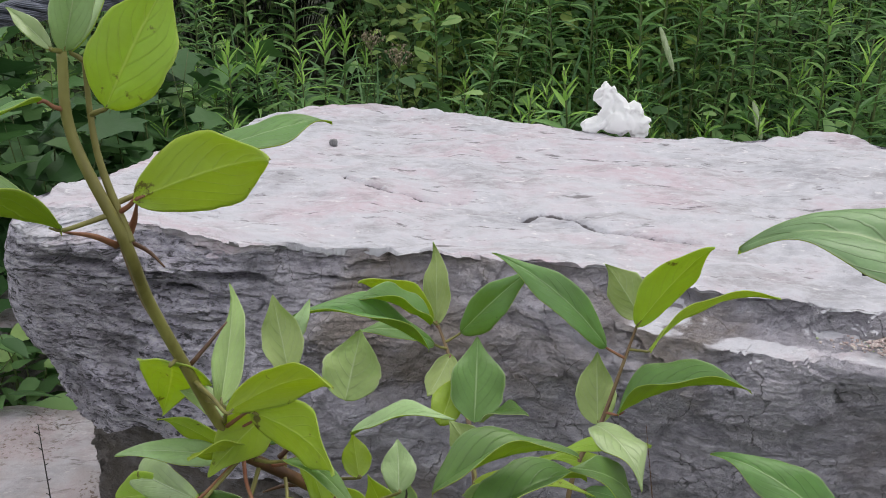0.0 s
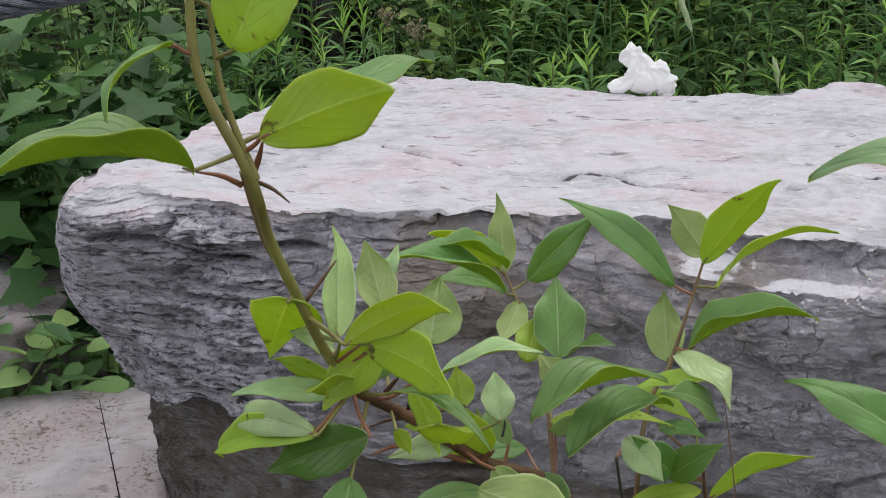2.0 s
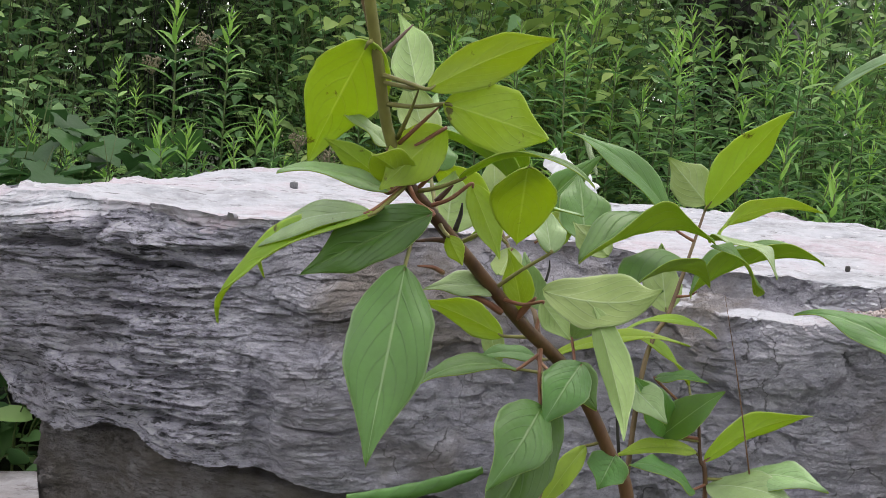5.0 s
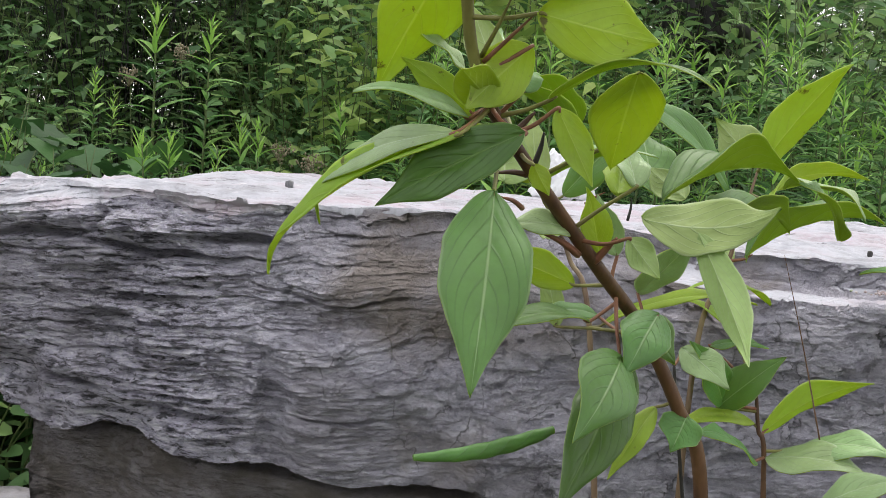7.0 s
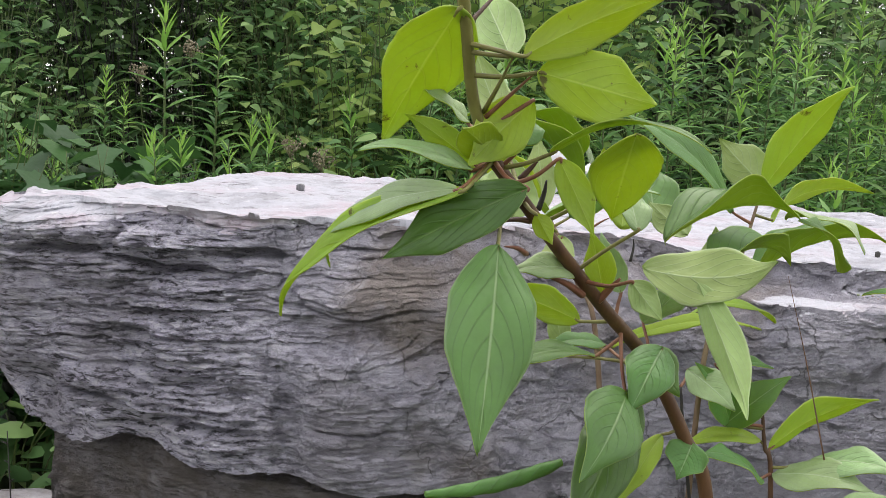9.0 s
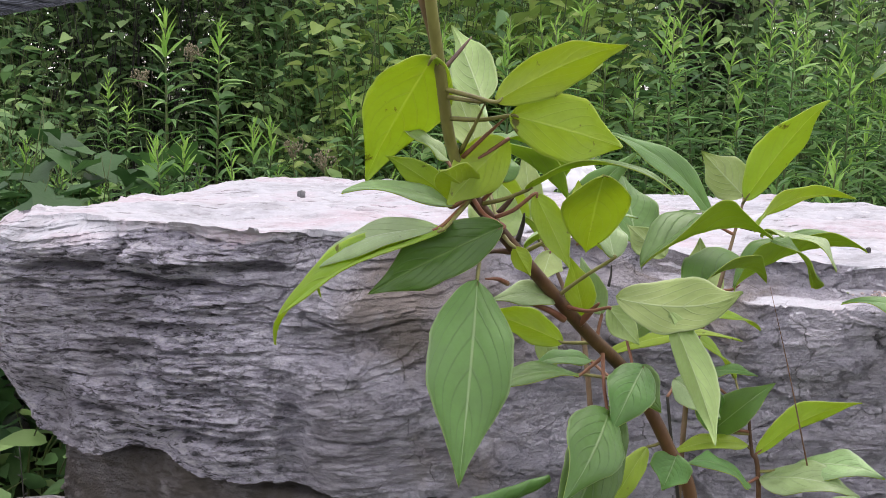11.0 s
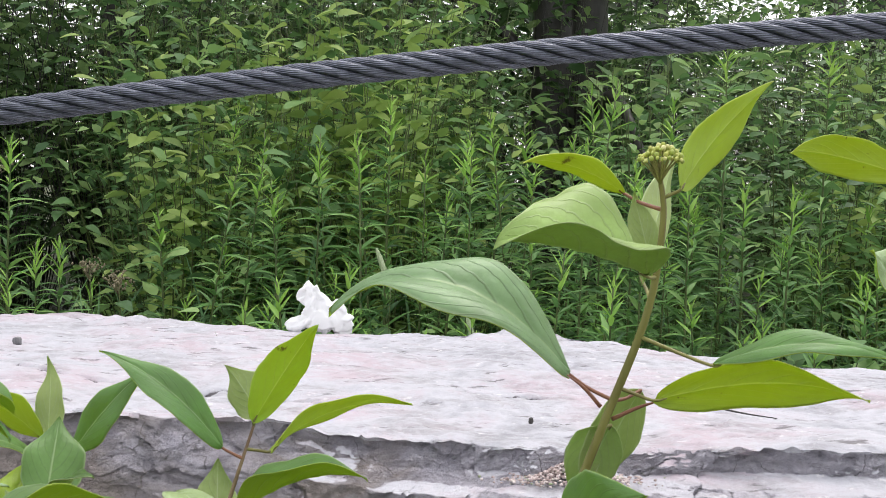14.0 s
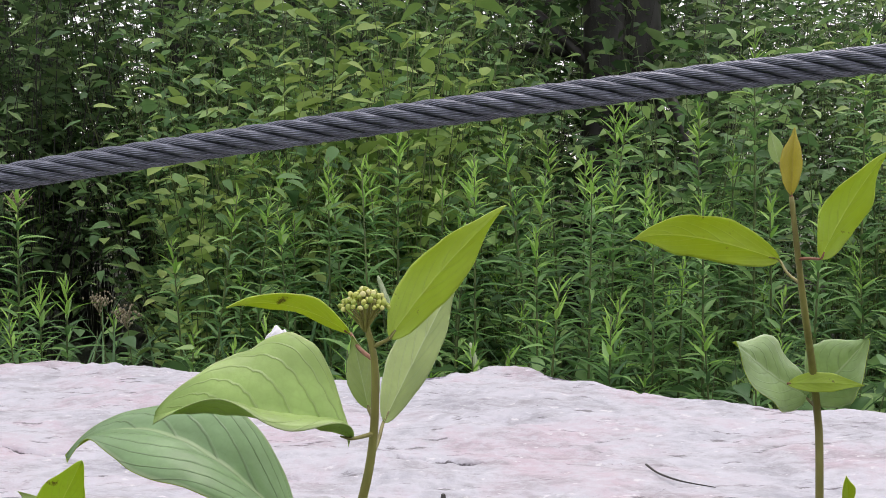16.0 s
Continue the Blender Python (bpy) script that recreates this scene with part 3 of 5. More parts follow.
        plate, tilt = flakes(p[:, 0] + 0.03 * fbm(p[:, 0] * 12, p[:, 1] * 12, 0, 3, 48), p[:, 1] + 0.02 * fbm(p[:, 0] * 9, p[:, 1] * 15, 0, 3, 49), 0.085, 0.045, 50)
        z = z + 0.0016 * np.clip(shelf * 8, -1, 1) + 0.0026 * plate + 0.0012 * tilt - (0.002 + 0.005 * fbm(p[:, 0] * 13, p[:, 1] * 13, 0, 3, 56)) * np.exp(-edge / 0.012)
        fall = np.clip(1 - np.linalg.norm(p - front, axis=1) / 0.10, 0, 1) ** 2 * np.interp(p[:, 0], *LIP)
        z = z - fall
        rift = np.zeros(n)
        for c in CRACKS:
            pts = curve_through(c, 40) + 0.003 * fbm(np.arange(40)[:, None] * 0.4, np.array([[0.0, 9.0]]), 0, 2, 44)
            d = np.min(np.linalg.norm(p[:, None] - pts[None], axis=2), axis=1)
            z = z - 0.010 * np.exp(-((d / 0.0036) ** 2))
            rift = np.maximum(rift, np.exp(-((d / 0.0046) ** 2)))
        rifts.append(rift)
        rows.append(np.column_stack([p, TOP + z]))
    top_rows = len(rows)
    for hb in np.linspace(0.004, 0.57, 26):
        out = 0.012 * np.clip(hb / 0.02, 0, 1) * fbm(back[:, 0] * 8, hb * 12, 0, 4, 51) - 0.05 * hb
        p = back + nb * out[:, None]
        if hb > 0.2:
            p[:, 0] = np.maximum(p[:, 0], LOWER_END)
        rows.append(np.column_stack([p, np.full(n, TOP - hb)]))
    v = np.vstack(rows)
    # the end of the slab rises a little
    t = np.clip((-0.14 - v[:, 0]) / 0.16, 0, 1)
    high = np.clip((v[:, 2] - 0.47) / 0.07, 0, 1)
    v[:, 2] += high * t * t * (3 - 2 * t) * (0.012 * np.clip((1.34 - v[:, 1]) / 0.2, 0, 1) - 0.007 * np.clip((v[:, 1] - 1.2) / 0.2, 0, 1))
    f = grid_faces(len(rows), n)
    r = np.repeat(np.arange(len(rows) - 1), n - 1)
    # pale skin on the top and on shelves of the front that face the sky
    grid = v.reshape(len(rows), n, 3)
    slope = np.cross(np.gradient(grid, axis=1), np.gradient(grid, axis=0))
    flat = np.abs(slope[..., 2]) / (np.linalg.norm(slope, axis=2) + 1e-12)
    shelf = np.clip((flat - 0.55) / 0.3, 0, 1) * np.clip((grid[..., 2] - 0.49) / 0.02, 0, 1) * np.clip((grid[..., 0] - 0.22) / 0.05, 0, 1) * 0.70 * np.clip(0.62 + 1.3 * fbm(grid[..., 0] * 8, grid[..., 1] * 25, 0, 3, 57), 0, 1)
    skin = np.where((np.arange(len(rows)) >= side_rows)[:, None] & (np.arange(len(rows)) < top_rows)[:, None], 1.0, shelf)
    # the weathered skin rolls over the edge, further at the free end
    reach = (np.interp(x, [-0.36, -0.25, -0.1, 0.1], [0.024, 0.017, 0.007, 0.001]) * (1 + 0.9 * fbm(x * 22, 0 * x, 0.3, 3, 59)))
    skin[:side_rows] = np.maximum(skin[:side_rows], np.clip(1.05 - 0.55 * h / np.maximum(reach, 0.002), 0, 1))
    me = mesh_of("rock_slab", v, f.tolist() + [tuple(range(n - 1, len(v), n))], [SLAB])
    me.attributes.new("skin", "FLOAT", "POINT").data.foreach_set("value", skin.ravel().astype(np.float32))
    split = np.zeros(skin.shape)
    split[side_rows:top_rows] = np.array(rifts)
    me.attributes.new("split", "FLOAT", "POINT").data.foreach_set("value", split.ravel().astype(np.float32))
    bed = np.zeros(skin.shape)
    bed[:len(h)] = np.clip((down - 0.004) / 0.004, 0, 1) * np.clip((0.50 - x) / 0.22, 0, 1)
    slate = np.ones(skin.shape)
    slate[:len(h)] = slaty
    me.attributes.new("slate", "FLOAT", "POINT").data.foreach_set("value", slate.ravel().astype(np.float32))
    me.attributes.new("bed", "FLOAT", "POINT").data.foreach_set("value", bed.ravel().astype(np.float32))
    me.polygons.foreach_set("use_smooth", np.append(r >= side_rows, False))
    tagged(child("rock_slab", me), "large flat-topped grey-pink limestone slab with layered broken front", "rock")


make_rock()


def small_rock(name, where, size, seed, label, mat, flat=0.75, turn=0.0):
    """A worn block of stone with a flattish top."""
    bm = bmesh.new()
    bmesh.ops.create_cube(bm, size=2)
    bmesh.ops.subdivide_edges(bm, edges=bm.edges[:], cuts=22, use_grid_fill=True)
    p = np.array([v.co for v in bm.verts])
    f = [[v.index for v in q.verts] for q in bm.faces]
    bm.free()
    ball = p / np.linalg.norm(p, axis=1)[:, None]
    p = p * flat + ball * (1 - flat) * 1.25
    out = 1 + 0.10 * fbm(p[:, 0] * 1.7, p[:, 1] * 1.7, p[:, 2] * 1.7, 5, seed)
    p = p * out[:, None] * np.array(size) / 2
    p[:, 2] += 0.004 * fbm(p[:, 0] * 30, p[:, 1] * 30, p[:, 2] * 60, 3, seed + 3)
    ob = child(name, mesh_of(name, p, f, [mat]))
    ob.matrix_world = pose(*where, 0, 0, turn)
    return tagged(ob, label, "rock", "stones beside the slab")


small_rock("flat_stone", (-0.60, 1.20, 0.025), (0.50, 0.56, 0.15), 61, "low pale pinkish flat stone lying in the weeds", STONE, 0.85, 12)
small_rock("flat_stone", (-0.98, 1.80, 0.07), (0.62, 0.46, 0.20), 62, "pale grey flat stone among broad leaves", STONE, 0.85, -8)


# ---- wire rope ----
def rope_material():
    a = Mat("weathered_steel_wire", 0.42)
    a.b.inputs["Metallic"].default_value = 0.7
    sep = a.t.nodes.new("ShaderNodeSeparateXYZ")
    a.link(a.coords("UV"), sep.inputs[0])
    ph = a.math("ADD", a.math("MULTIPLY", sep.outputs[1], 12.0), a.math("MULTIPLY", sep.outputs[0], -150.0))
    wire = a.math("ABSOLUTE", a.math("SUBTRACT", a.math("FRACT", ph), 0.5))
    grime = a.noise(a.coords(), 90.0, 5, 0.6)
    col = a.mix(a.ramp(wire, (0.30, (0, 0, 0)), (0.5, (1, 1, 1))), a.ramp(grime, (0.35, (0.12, 0.13, 0.165)), (0.65, (0.23, 0.245, 0.30))), (0.045, 0.048, 0.06))
    return a.done(col, a.bump(a.math("SUBTRACT", 0.5, wire), 0.9, 0.0012))


def make_rope():
    n, sides = 900, 12
    s = np.linspace(-0.75, 1.75, n)
    line = np.stack([-0.6 + 2.2 * s, 1.055 - 0.241 * s, 0.7074 + 0.282 * s + 0.192 * s * (1 - s)], 1)
    tang = np.gradient(line, axis=0)
    tang /= np.linalg.norm(tang, axis=1)[:, None]
    a1 = np.cross(tang, [0, 0, 1.0])
    a1 /= np.linalg.norm(a1, axis=1)[:, None]
    a2 = np.cross(a1, tang)
    length = np.concatenate([[0], np.cumsum(np.linalg.norm(np.diff(line, axis=0), axis=1))])
    rope = tagged(thing("wire_rope", tuple(line[n // 2])), "thick twisted grey steel wire rope stretched above the rock", "cable")
    mat = rope_material()
    for k in range(7):
        ang = -length / 0.146 * 2 * math.pi + k * math.pi / 3
        off = 0.0 if k == 6 else 0.0080
        c = line + off * (np.cos(ang)[:, None] * a1 + np.sin(ang)[:, None] * a2)
        t2 = np.gradient(c, axis=0)
        t2 /= np.linalg.norm(t2, axis=1)[:, None]
        b1 = np.cross(t2, [0, 0, 1.0])
        b1 /= np.linalg.norm(b1, axis=1)[:, None]
        b2 = np.cross(b1, t2)
        th = np.linspace(0, 2 * math.pi, sides + 1)
        v = c[:, None] + (0.0030 if k == 6 else 0.0037) * (np.cos(th)[None, :, None] * b1[:, None] + np.sin(th)[None, :, None] * b2[:, None])
        uv = np.stack(np.broadcast_arrays(length[:, None], (th / (2 * math.pi))[None]), -1).reshape(-1, 2)
        me = mesh_of("strand", v.reshape(-1, 3) - line[n // 2], grid_faces(n, sides + 1).tolist(), [mat], uv=uv)
        child("strand", me, rope)


make_rope()


# ---- crumpled tissue, and crumbs on the slab ----
def make_tissue():
    """A wad of paper: overlapping crumpled lobes with sharp random creases, a tall curled one in the middle and low wings."""
    bm = bmesh.new()
    bmesh.ops.create_icosphere(bm, subdivisions=4, radius=1)
    p = np.array([v.co for v in bm.verts])
    f = [[v.index for v in q.verts] for q in bm.faces]
    bm.free()
    gen = np.random.default_rng(21)
    heap = Heap()
    # middle, half sizes, lean to the side
    for mid, size, lean in [((-0.006, 0.0, 0.036), (0.022, 0.019, 0.028), -0.30), ((-0.016, 0.0, 0.058), (0.013, 0.012, 0.015), -0.5), ((-0.021, 0.0, 0.069), (0.0065, 0.008, 0.008), 0.5),
                            ((-0.034, -0.004, 0.010), (0.022, 0.018, 0.012), -0.25), ((0.020, 0.0, 0.020), (0.023, 0.020, 0.021), 0.2), ((0.035, -0.006, 0.013), (0.018, 0.016, 0.014), 0.4),
                            ((0.004, -0.016, 0.016), (0.022, 0.014, 0.019), 0.1), ((0.027, -0.004, 0.034), (0.012, 0.012, 0.013), 0.5)]:
        seeds = gen.normal(size=(11, 3))
        seeds /= np.linalg.norm(seeds, axis=1)[:, None]
        near = np.argmax(p @ seeds.T, axis=1)
        tilt = gen.normal(size=(11, 3)) * 0.36
        facet = np.sum((p - seeds[near]) * tilt[near], axis=1) + gen.uniform(-0.09, 0.09, 11)[near]
        q = p * (1 + facet)[:, None] * np.array(size)
        c, w = math.cos(lean), math.sin(lean)
        q = np.stack([c * q[:, 0] + w * q[:, 2], q[:, 1], c * q[:, 2] - w * q[:, 0]], 1) + np.array(mid)
        q[:, 2] = np.maximum(q[:, 2], -0.003 + 0.003 * smooth_noise(q[:, 0] * 60, q[:, 1] * 60, 0, 73))
        heap.add(q, f)
    a = Mat("white_tissue_paper", 0.9)
    m = a.done(a.ramp(a.noise(a.coords(), 60.0, 4), (0.3, (0.90, 0.90, 0.91)), (0.7, (0.95, 0.95, 0.95))), a.bump(a.noise(a.coords(), 150.0, 5, 0.7), 0.2, 0.002), 0.25)
    ob = child("crumpled_tissue", heap.mesh("crumpled_tissue", [m]))
    fuse = ob.modifiers.new("fuse", "REMESH")
    fuse.mode, fuse.voxel_size, fuse.use_smooth_shade = "VOXEL", 0.0016, True
    ob.location, ob.scale = (0.292, 1.585, TOP + 0.003), (0.93, 0.93, 0.93)
    tagged(ob, "crumpled white paper tissue lying on the rock", "tissue")


make_tissue()
small_rock("pebble", (-0.098, 1.446, TOP + 0.004), (0.010, 0.008, 0.009), 81, "tiny dark pebble on the rock", PEBBLE, 0.5)
small_rock("pebble", (0.482, 1.012, TOP + 0.003), (0.004, 0.004, 0.005), 82, "tiny dark crumb on the rock", TRUNK, 0.5)


def lying_twig(points, thick, label):
    v, f = tube(points, [thick, thick * 0.9, thick * 0.4], 6, 20)
    c = np.array(points[0])
    ob = child("fallen_twig", mesh_of("fallen_twig", v - c, f, [TRUNK]))
    ob.location = c
    tagged(ob, label, "twig")


lying_twig([(0.690, 1.105, TOP + 0.002), (0.694, 1.070, TOP + 0.003), (0.708, 1.040, TOP + 0.004), (0.735, 1.022, TOP + 0.003)], 0.0012, "thin curled brown twig lying on the rock")


def make_crumbs():
    """A small heap of crumbled stone on the shelf."""
    rnd = random.Random(12)
    bm = bmesh.new()
    bmesh.ops.create_icosphere(bm, subdivisions=1, radius=1)
    p, f = np.array([v.co for v in bm.verts]), [[v.index for v in q.verts] for q in bm.faces]
    bm.free()
    heap = Heap()
    for i in range(1100):
        a, b = rnd.gauss(0, 0.024), rnd.gauss(0, 0.008)
        size = rnd.uniform(0.0006, 0.0019)
        up = 0.017 * math.exp(-((a / 0.026) ** 2) - (b / 0.012) ** 2) * rnd.random() ** 0.5
        q = p * size * np.array([[rnd.uniform(0.55, 1.35) for c in range(3)] for r in p]) * np.array([1.2, 1.0, 0.8])
        heap.add(q + np.array([a, b, up]), f)
    m = Mat("crumbled_stone", 0.9)
    g = m.t.nodes.new("ShaderNodeNewGeometry").outputs["Random Per Island"]
    mat = m.done(m.ramp(g, (0.0, (0.36, 0.28, 0.26)), (0.5, (0.56, 0.46, 0.44)), (0.9, (0.68, 0.60, 0.58)), (1.0, (0.30, 0.38, 0.20))))
    ob = child("stone_crumbs", heap.mesh("stone_crumbs", [mat]))
    ob.location = (0.495, 0.893, 0.528)
    tagged(ob, "small heap of tan crumbled stone on the rock shelf", "gravel", kind="stuff")


make_crumbs()


# ---- dogwood shoots in front of the slab ----
STEMS = {}


def shoot(name, label, stems, radii, mats):
    """A shoot that rises from the ground; its first stem begins at the tip. Further stems branch off."""
    foot = stems[0][-1]
    ob = tagged(thing(name, foot), label, "shrub", "dogwood shoots before the rock")
    STEMS[ob.name] = np.vstack([curve_through(s, 60) for s in stems])
    for s, r, m in zip(stems, radii, mats):
        v, f = tube(s, r, 10, 70)
        child("stem", mesh_of("stem", v - np.array(foot), f, [m]), ob)
    return ob


def leaf(owner, base, tip, width, normal, fold, bend, tone):
    """A pointed oval leaf with arched veins, an upper and a lower skin, and a stalk to the nearest stem."""
    rnd = random.Random(int(base[0] * 1e4) + int(tip[2] * 1e5))
    base, tip, normal = (np.array(p, float) for p in (base, tip, normal))
    along = tip - base
    size = np.linalg.norm(along)
    ex = along / size
    ez = normal - ex * (normal @ ex)
    ez /= np.linalg.norm(ez)
    ey = np.cross(ez, ex)
    nu, nv = 54, 17
    s, v = np.meshgrid(np.linspace(0, 1, nu), np.linspace(-1, 1, nv), indexing="ij")
    # egg-shaped, drawn out into a narrow tip
    shape = np.sin(math.pi * np.clip(s, 0, 1) ** 0.78) ** 0.78
    late = np.clip((s - 0.58) / 0.38, 0, 1)
    shape = shape * (1 - 0.42 * late * late * (3 - 2 * late))
    shape = shape / shape.max()
    half = width / 2 * shape * (1 + 0.022 * np.sin(s * 21 + rnd.random() * 6) * np.abs(v) + 0.008 * np.sin(s * 47 + rnd.random() * 6) * np.abs(v))
    half = half * (1 + np.where(v > 0, 1, -1) * rnd.uniform(-0.07, 0.07))
    y = half * v * (1 - 0.12 * fold)
    lift = fold * np.abs(y) - 0.10 * fold * y * y / (width / 2)
    arch = bend * size * (4 * s * (1 - s) * 0.8 - 0.9 * s**3 * 0.5 + 0.45 * s)
    vein = (s - 0.30 * np.abs(v) - 0.30 * np.abs(v) ** 2.2) * 6.0
    vein = vein - np.floor(vein)
    puff = width * 0.038 * np.abs(np.sin(math.pi * vein)) ** 0.7 * np.clip(1.3 - 1.4 * np.abs(v), 0, 1) * np.clip(np.abs(v) * 5, 0.3, 1) * (1 - s) ** 0.3
    wave = width * 0.06 * np.sin(s * (9 + 3 * rnd.random()) + rnd.random() * 6 + np.sign(v) * rnd.random()) * np.abs(v) ** 1.5
    curl = -width * rnd.uniform(0.0, 0.10) * np.abs(v) ** 4 * shape
    z = arch + lift + puff + wave + curl - size * rnd.uniform(0.0, 0.06) * np.clip((s - 0.75) / 0.25, 0, 1) ** 2
    twist = rnd.uniform(-0.25, 0.25) * s
    y, z = y * np.cos(twist) - (z - arch) * np.sin(twist), arch + y * np.sin(twist) + (z - arch) * np.cos(twist)
    p = base + s[..., None] * along + y[..., None] * ey + z[..., None] * ez
    p = p.reshape(-1, 3)
    thick = 0.00025 * ez
    uv = np.stack([s, (v + 1) / 2], -1).reshape(-1, 2)
    f = grid_faces(nu, nv)
    low = f[:, ::-1] + nu * nv
    rim = [r * nv for r in range(nu)] + [(nu - 1) * nv + c for c in range(1, nv)] + [r * nv + nv - 1 for r in range(nu - 2, -1, -1)] + list(range(nv - 2, 0, -1))
    band = [(rim[i - 1], rim[i], rim[i] + nu * nv, rim[i - 1] + nu * nv) for i in range(len(rim))]
    under = {"lime": LIME_UNDER, "bronze": LIME_UNDER, "green": GREEN_UNDER, "ribbed": GREEN_UNDER, "young": GREEN_UNDER}.get(tone, UNDER)
    kinds = [0] * len(f) + [1] * (len(low) + len(band))
    foot = np.array(owner.location)
    me = mesh_of("leaf", np.vstack([p + thick, p - thick]) - foot, f.tolist() + low.tolist() + band, [LEAF.get(tone, LEAF["green"]), under], kinds, np.vstack([uv, uv]))
    ob = child("leaf", me, owner)
    stem = STEMS[owner.name]
    near = stem[np.argmin(np.linalg.norm(stem - (base - 0.003 * np.array([0, 0, 1.0])), axis=1))]
    gap = np.linalg.norm(near - base)
    if gap < 0.055:
        mid = (near + base) / 2 + np.array([0, 0, -0.03 * gap]) + 0.05 * gap * ex
        tv, tf = tube([near, mid, base, base + along * 0.06 + ez * arch[2, 0]], [0.0011, 0.0009, 0.0008, 0.0004], 6, 14)
        child("petiole", mesh_of("petiole", tv - foot, tf, [RED_STEM if rnd.random() < 0.5 else GREEN_STEM]), ob)
    return ob


main = shoot("dogwood_shoot", "tall leaning red-brown dogwood stem with large veined leaves", [
    [(0.039, 0.452, 0.645), (0.065, 0.476, 0.616), (0.099, 0.499, 0.579), (0.132, 0.535, 0.546), (0.157, 0.545, 0.506), (0.175, 0.549, 0.462), (0.19, 0.56, 0.3), (0.19, 0.57, 0.0)],
    [(-0.001, 0.392, 0.83), (-0.0, 0.392, 0.801), (0.015, 0.394, 0.763), (0.016, 0.412, 0.732), (0.023, 0.431, 0.695), (0.029, 0.445, 0.667), (0.039, 0.452, 0.645)],
    [(0.004, 0.398, 0.826), (0.007, 0.396, 0.794), (0.017, 0.395, 0.762)],
    [(0.0105, 0.400, 0.764), (0.0125, 0.4165, 0.731), (0.018, 0.4255, 0.7125), (0.023, 0.432, 0.695)]],
    [[0.0027, 0.003, 0.0034, 0.0036, 0.004, 0.0045], [0.0018, 0.0021, 0.0023, 0.0024, 0.0026], [0.0009, 0.0013, 0.0017], [0.0014, 0.0016, 0.0017]], [BARK, GREEN_STEM, GREEN_STEM, TWIG])
shoot_a = shoot("dogwood_shoot", "short green dogwood shoot with a whorl of upright leaves", [
    [(0.105, 0.709, 0.604), (0.115, 0.696, 0.584), (0.124, 0.683, 0.562), (0.135, 0.657, 0.520), (0.15, 0.62, 0.3), (0.16, 0.6, 0.0)]], [[0.001, 0.0014, 0.0018, 0.003]], [TWIG])
shoot_b = shoot("dogwood_shoot", "slender dogwood shoot topped by spreading pointed leaves", [
    [(0.234, 0.672, 0.628), (0.224, 0.664, 0.595), (0.214, 0.657, 0.562), (0.195, 0.639, 0.511), (0.19, 0.62, 0.3), (0.2, 0.61, 0.0)]], [[0.0008, 0.0014, 0.0018, 0.003]], [TWIG])
shoot_c = shoot("dogwood_shoot", "low leafy dogwood shoot close to the rock", [
    [(0.236, 0.642, 0.495), (0.239, 0.640, 0.472), (0.244, 0.637, 0.448), (0.25, 0.63, 0.3), (0.25, 0.63, 0.0)],
    [(0.177, 0.62, 0.512), (0.186, 0.622, 0.46), (0.21, 0.63, 0.35), (0.25, 0.63, 0.2)]], [[0.001, 0.0016, 0.003], [0.0009, 0.0012, 0.0018]], [BARK, TRUNK])
bud_shoot = shoot("dogwood_shoot", "upright dogwood shoot with a cluster of green flower buds", [
    [(0.425, 0.509, 0.785), (0.429, 0.512, 0.762), (0.426, 0.519, 0.718), (0.411, 0.530, 0.663), (0.393, 0.541, 0.604), (0.371, 0.548, 0.554), (0.33, 0.56, 0.4), (0.30, 0.58, 0.0)]],
    [[0.0012, 0.0018, 0.0022, 0.0026, 0.003, 0.0034]], [GREEN_STEM])
young_shoot = shoot("dogwood_shoot", "straight young dogwood shoot with a bronze leaf bud", [
    [(0.669, 0.676, 0.831), (0.679, 0.682, 0.775), (0.707, 0.725, 0.697), (0.712, 0.729, 0.637), (0.72, 0.74, 0.4), (0.72, 0.76, 0.0)]], [[0.0015, 0.0024, 0.0027, 0.0034]], [GREEN_STEM])
leaf(main, (-0.000, 0.392, 0.830), (0.013, 0.387, 0.871), 0.015, (0.36, -0.84, 0.42), 0.50, 0.00, "young")
leaf(main, (0.013, 0.392, 0.811), (0.036, 0.4, 0.856), 0.030, (-0.10, -0.99, 0.06), 0.30, 0.05, "lime")
leaf(main, (-0.000, 0.397, 0.829), (0.013, 0.428, 0.867), 0.017, (-0.46, -0.84, 0.29), 0.50, 0.00, "young")
leaf(main, (-0.000, 0.382, 0.832), (-0.016, 0.386, 0.845), 0.007, (-0.30, -0.42, 0.85), 0.70, 0.05, "young")
leaf(main, (-0.006, 0.386, 0.814), (-0.024, 0.356, 0.795), 0.017, (-0.46, -0.22, 0.86), 0.35, 0.15, "green")
leaf(main, (0.021, 0.392, 0.779), (0.073, 0.378, 0.799), 0.030, (-0.18, 0.98, -0.01), 0.25, 0.18, "lime")
leaf(main, (0.037, 0.432, 0.787), (0.079, 0.458, 0.797), 0.022, (0.02, -0.29, 0.96), 0.10, 0.03, "green")
leaf(main, (-0.003, 0.384, 0.769), (-0.062, 0.338, 0.777), 0.036, (0.04, 0.05, 1.00), 0.85, 0.10, "green")
leaf(main, (0.029, 0.465, 0.659), (0.010, 0.458, 0.672), 0.015, (-0.04, -0.49, 0.87), 0.30, 0.05, "young")
leaf(main, (0.039, 0.464, 0.654), (0.056, 0.486, 0.666), 0.022, (0.01, -0.98, -0.18), 0.20, 0.02, "lime")
leaf(main, (0.040, 0.452, 0.646), (0.023, 0.424, 0.658), 0.018, (-0.01, 0.97, 0.26), 0.30, 0.05, "lime")
leaf(main, (0.110, 0.510, 0.584), (0.099, 0.515, 0.611), 0.015, (-0.38, -0.91, 0.17), 0.50, 0.02, "young")
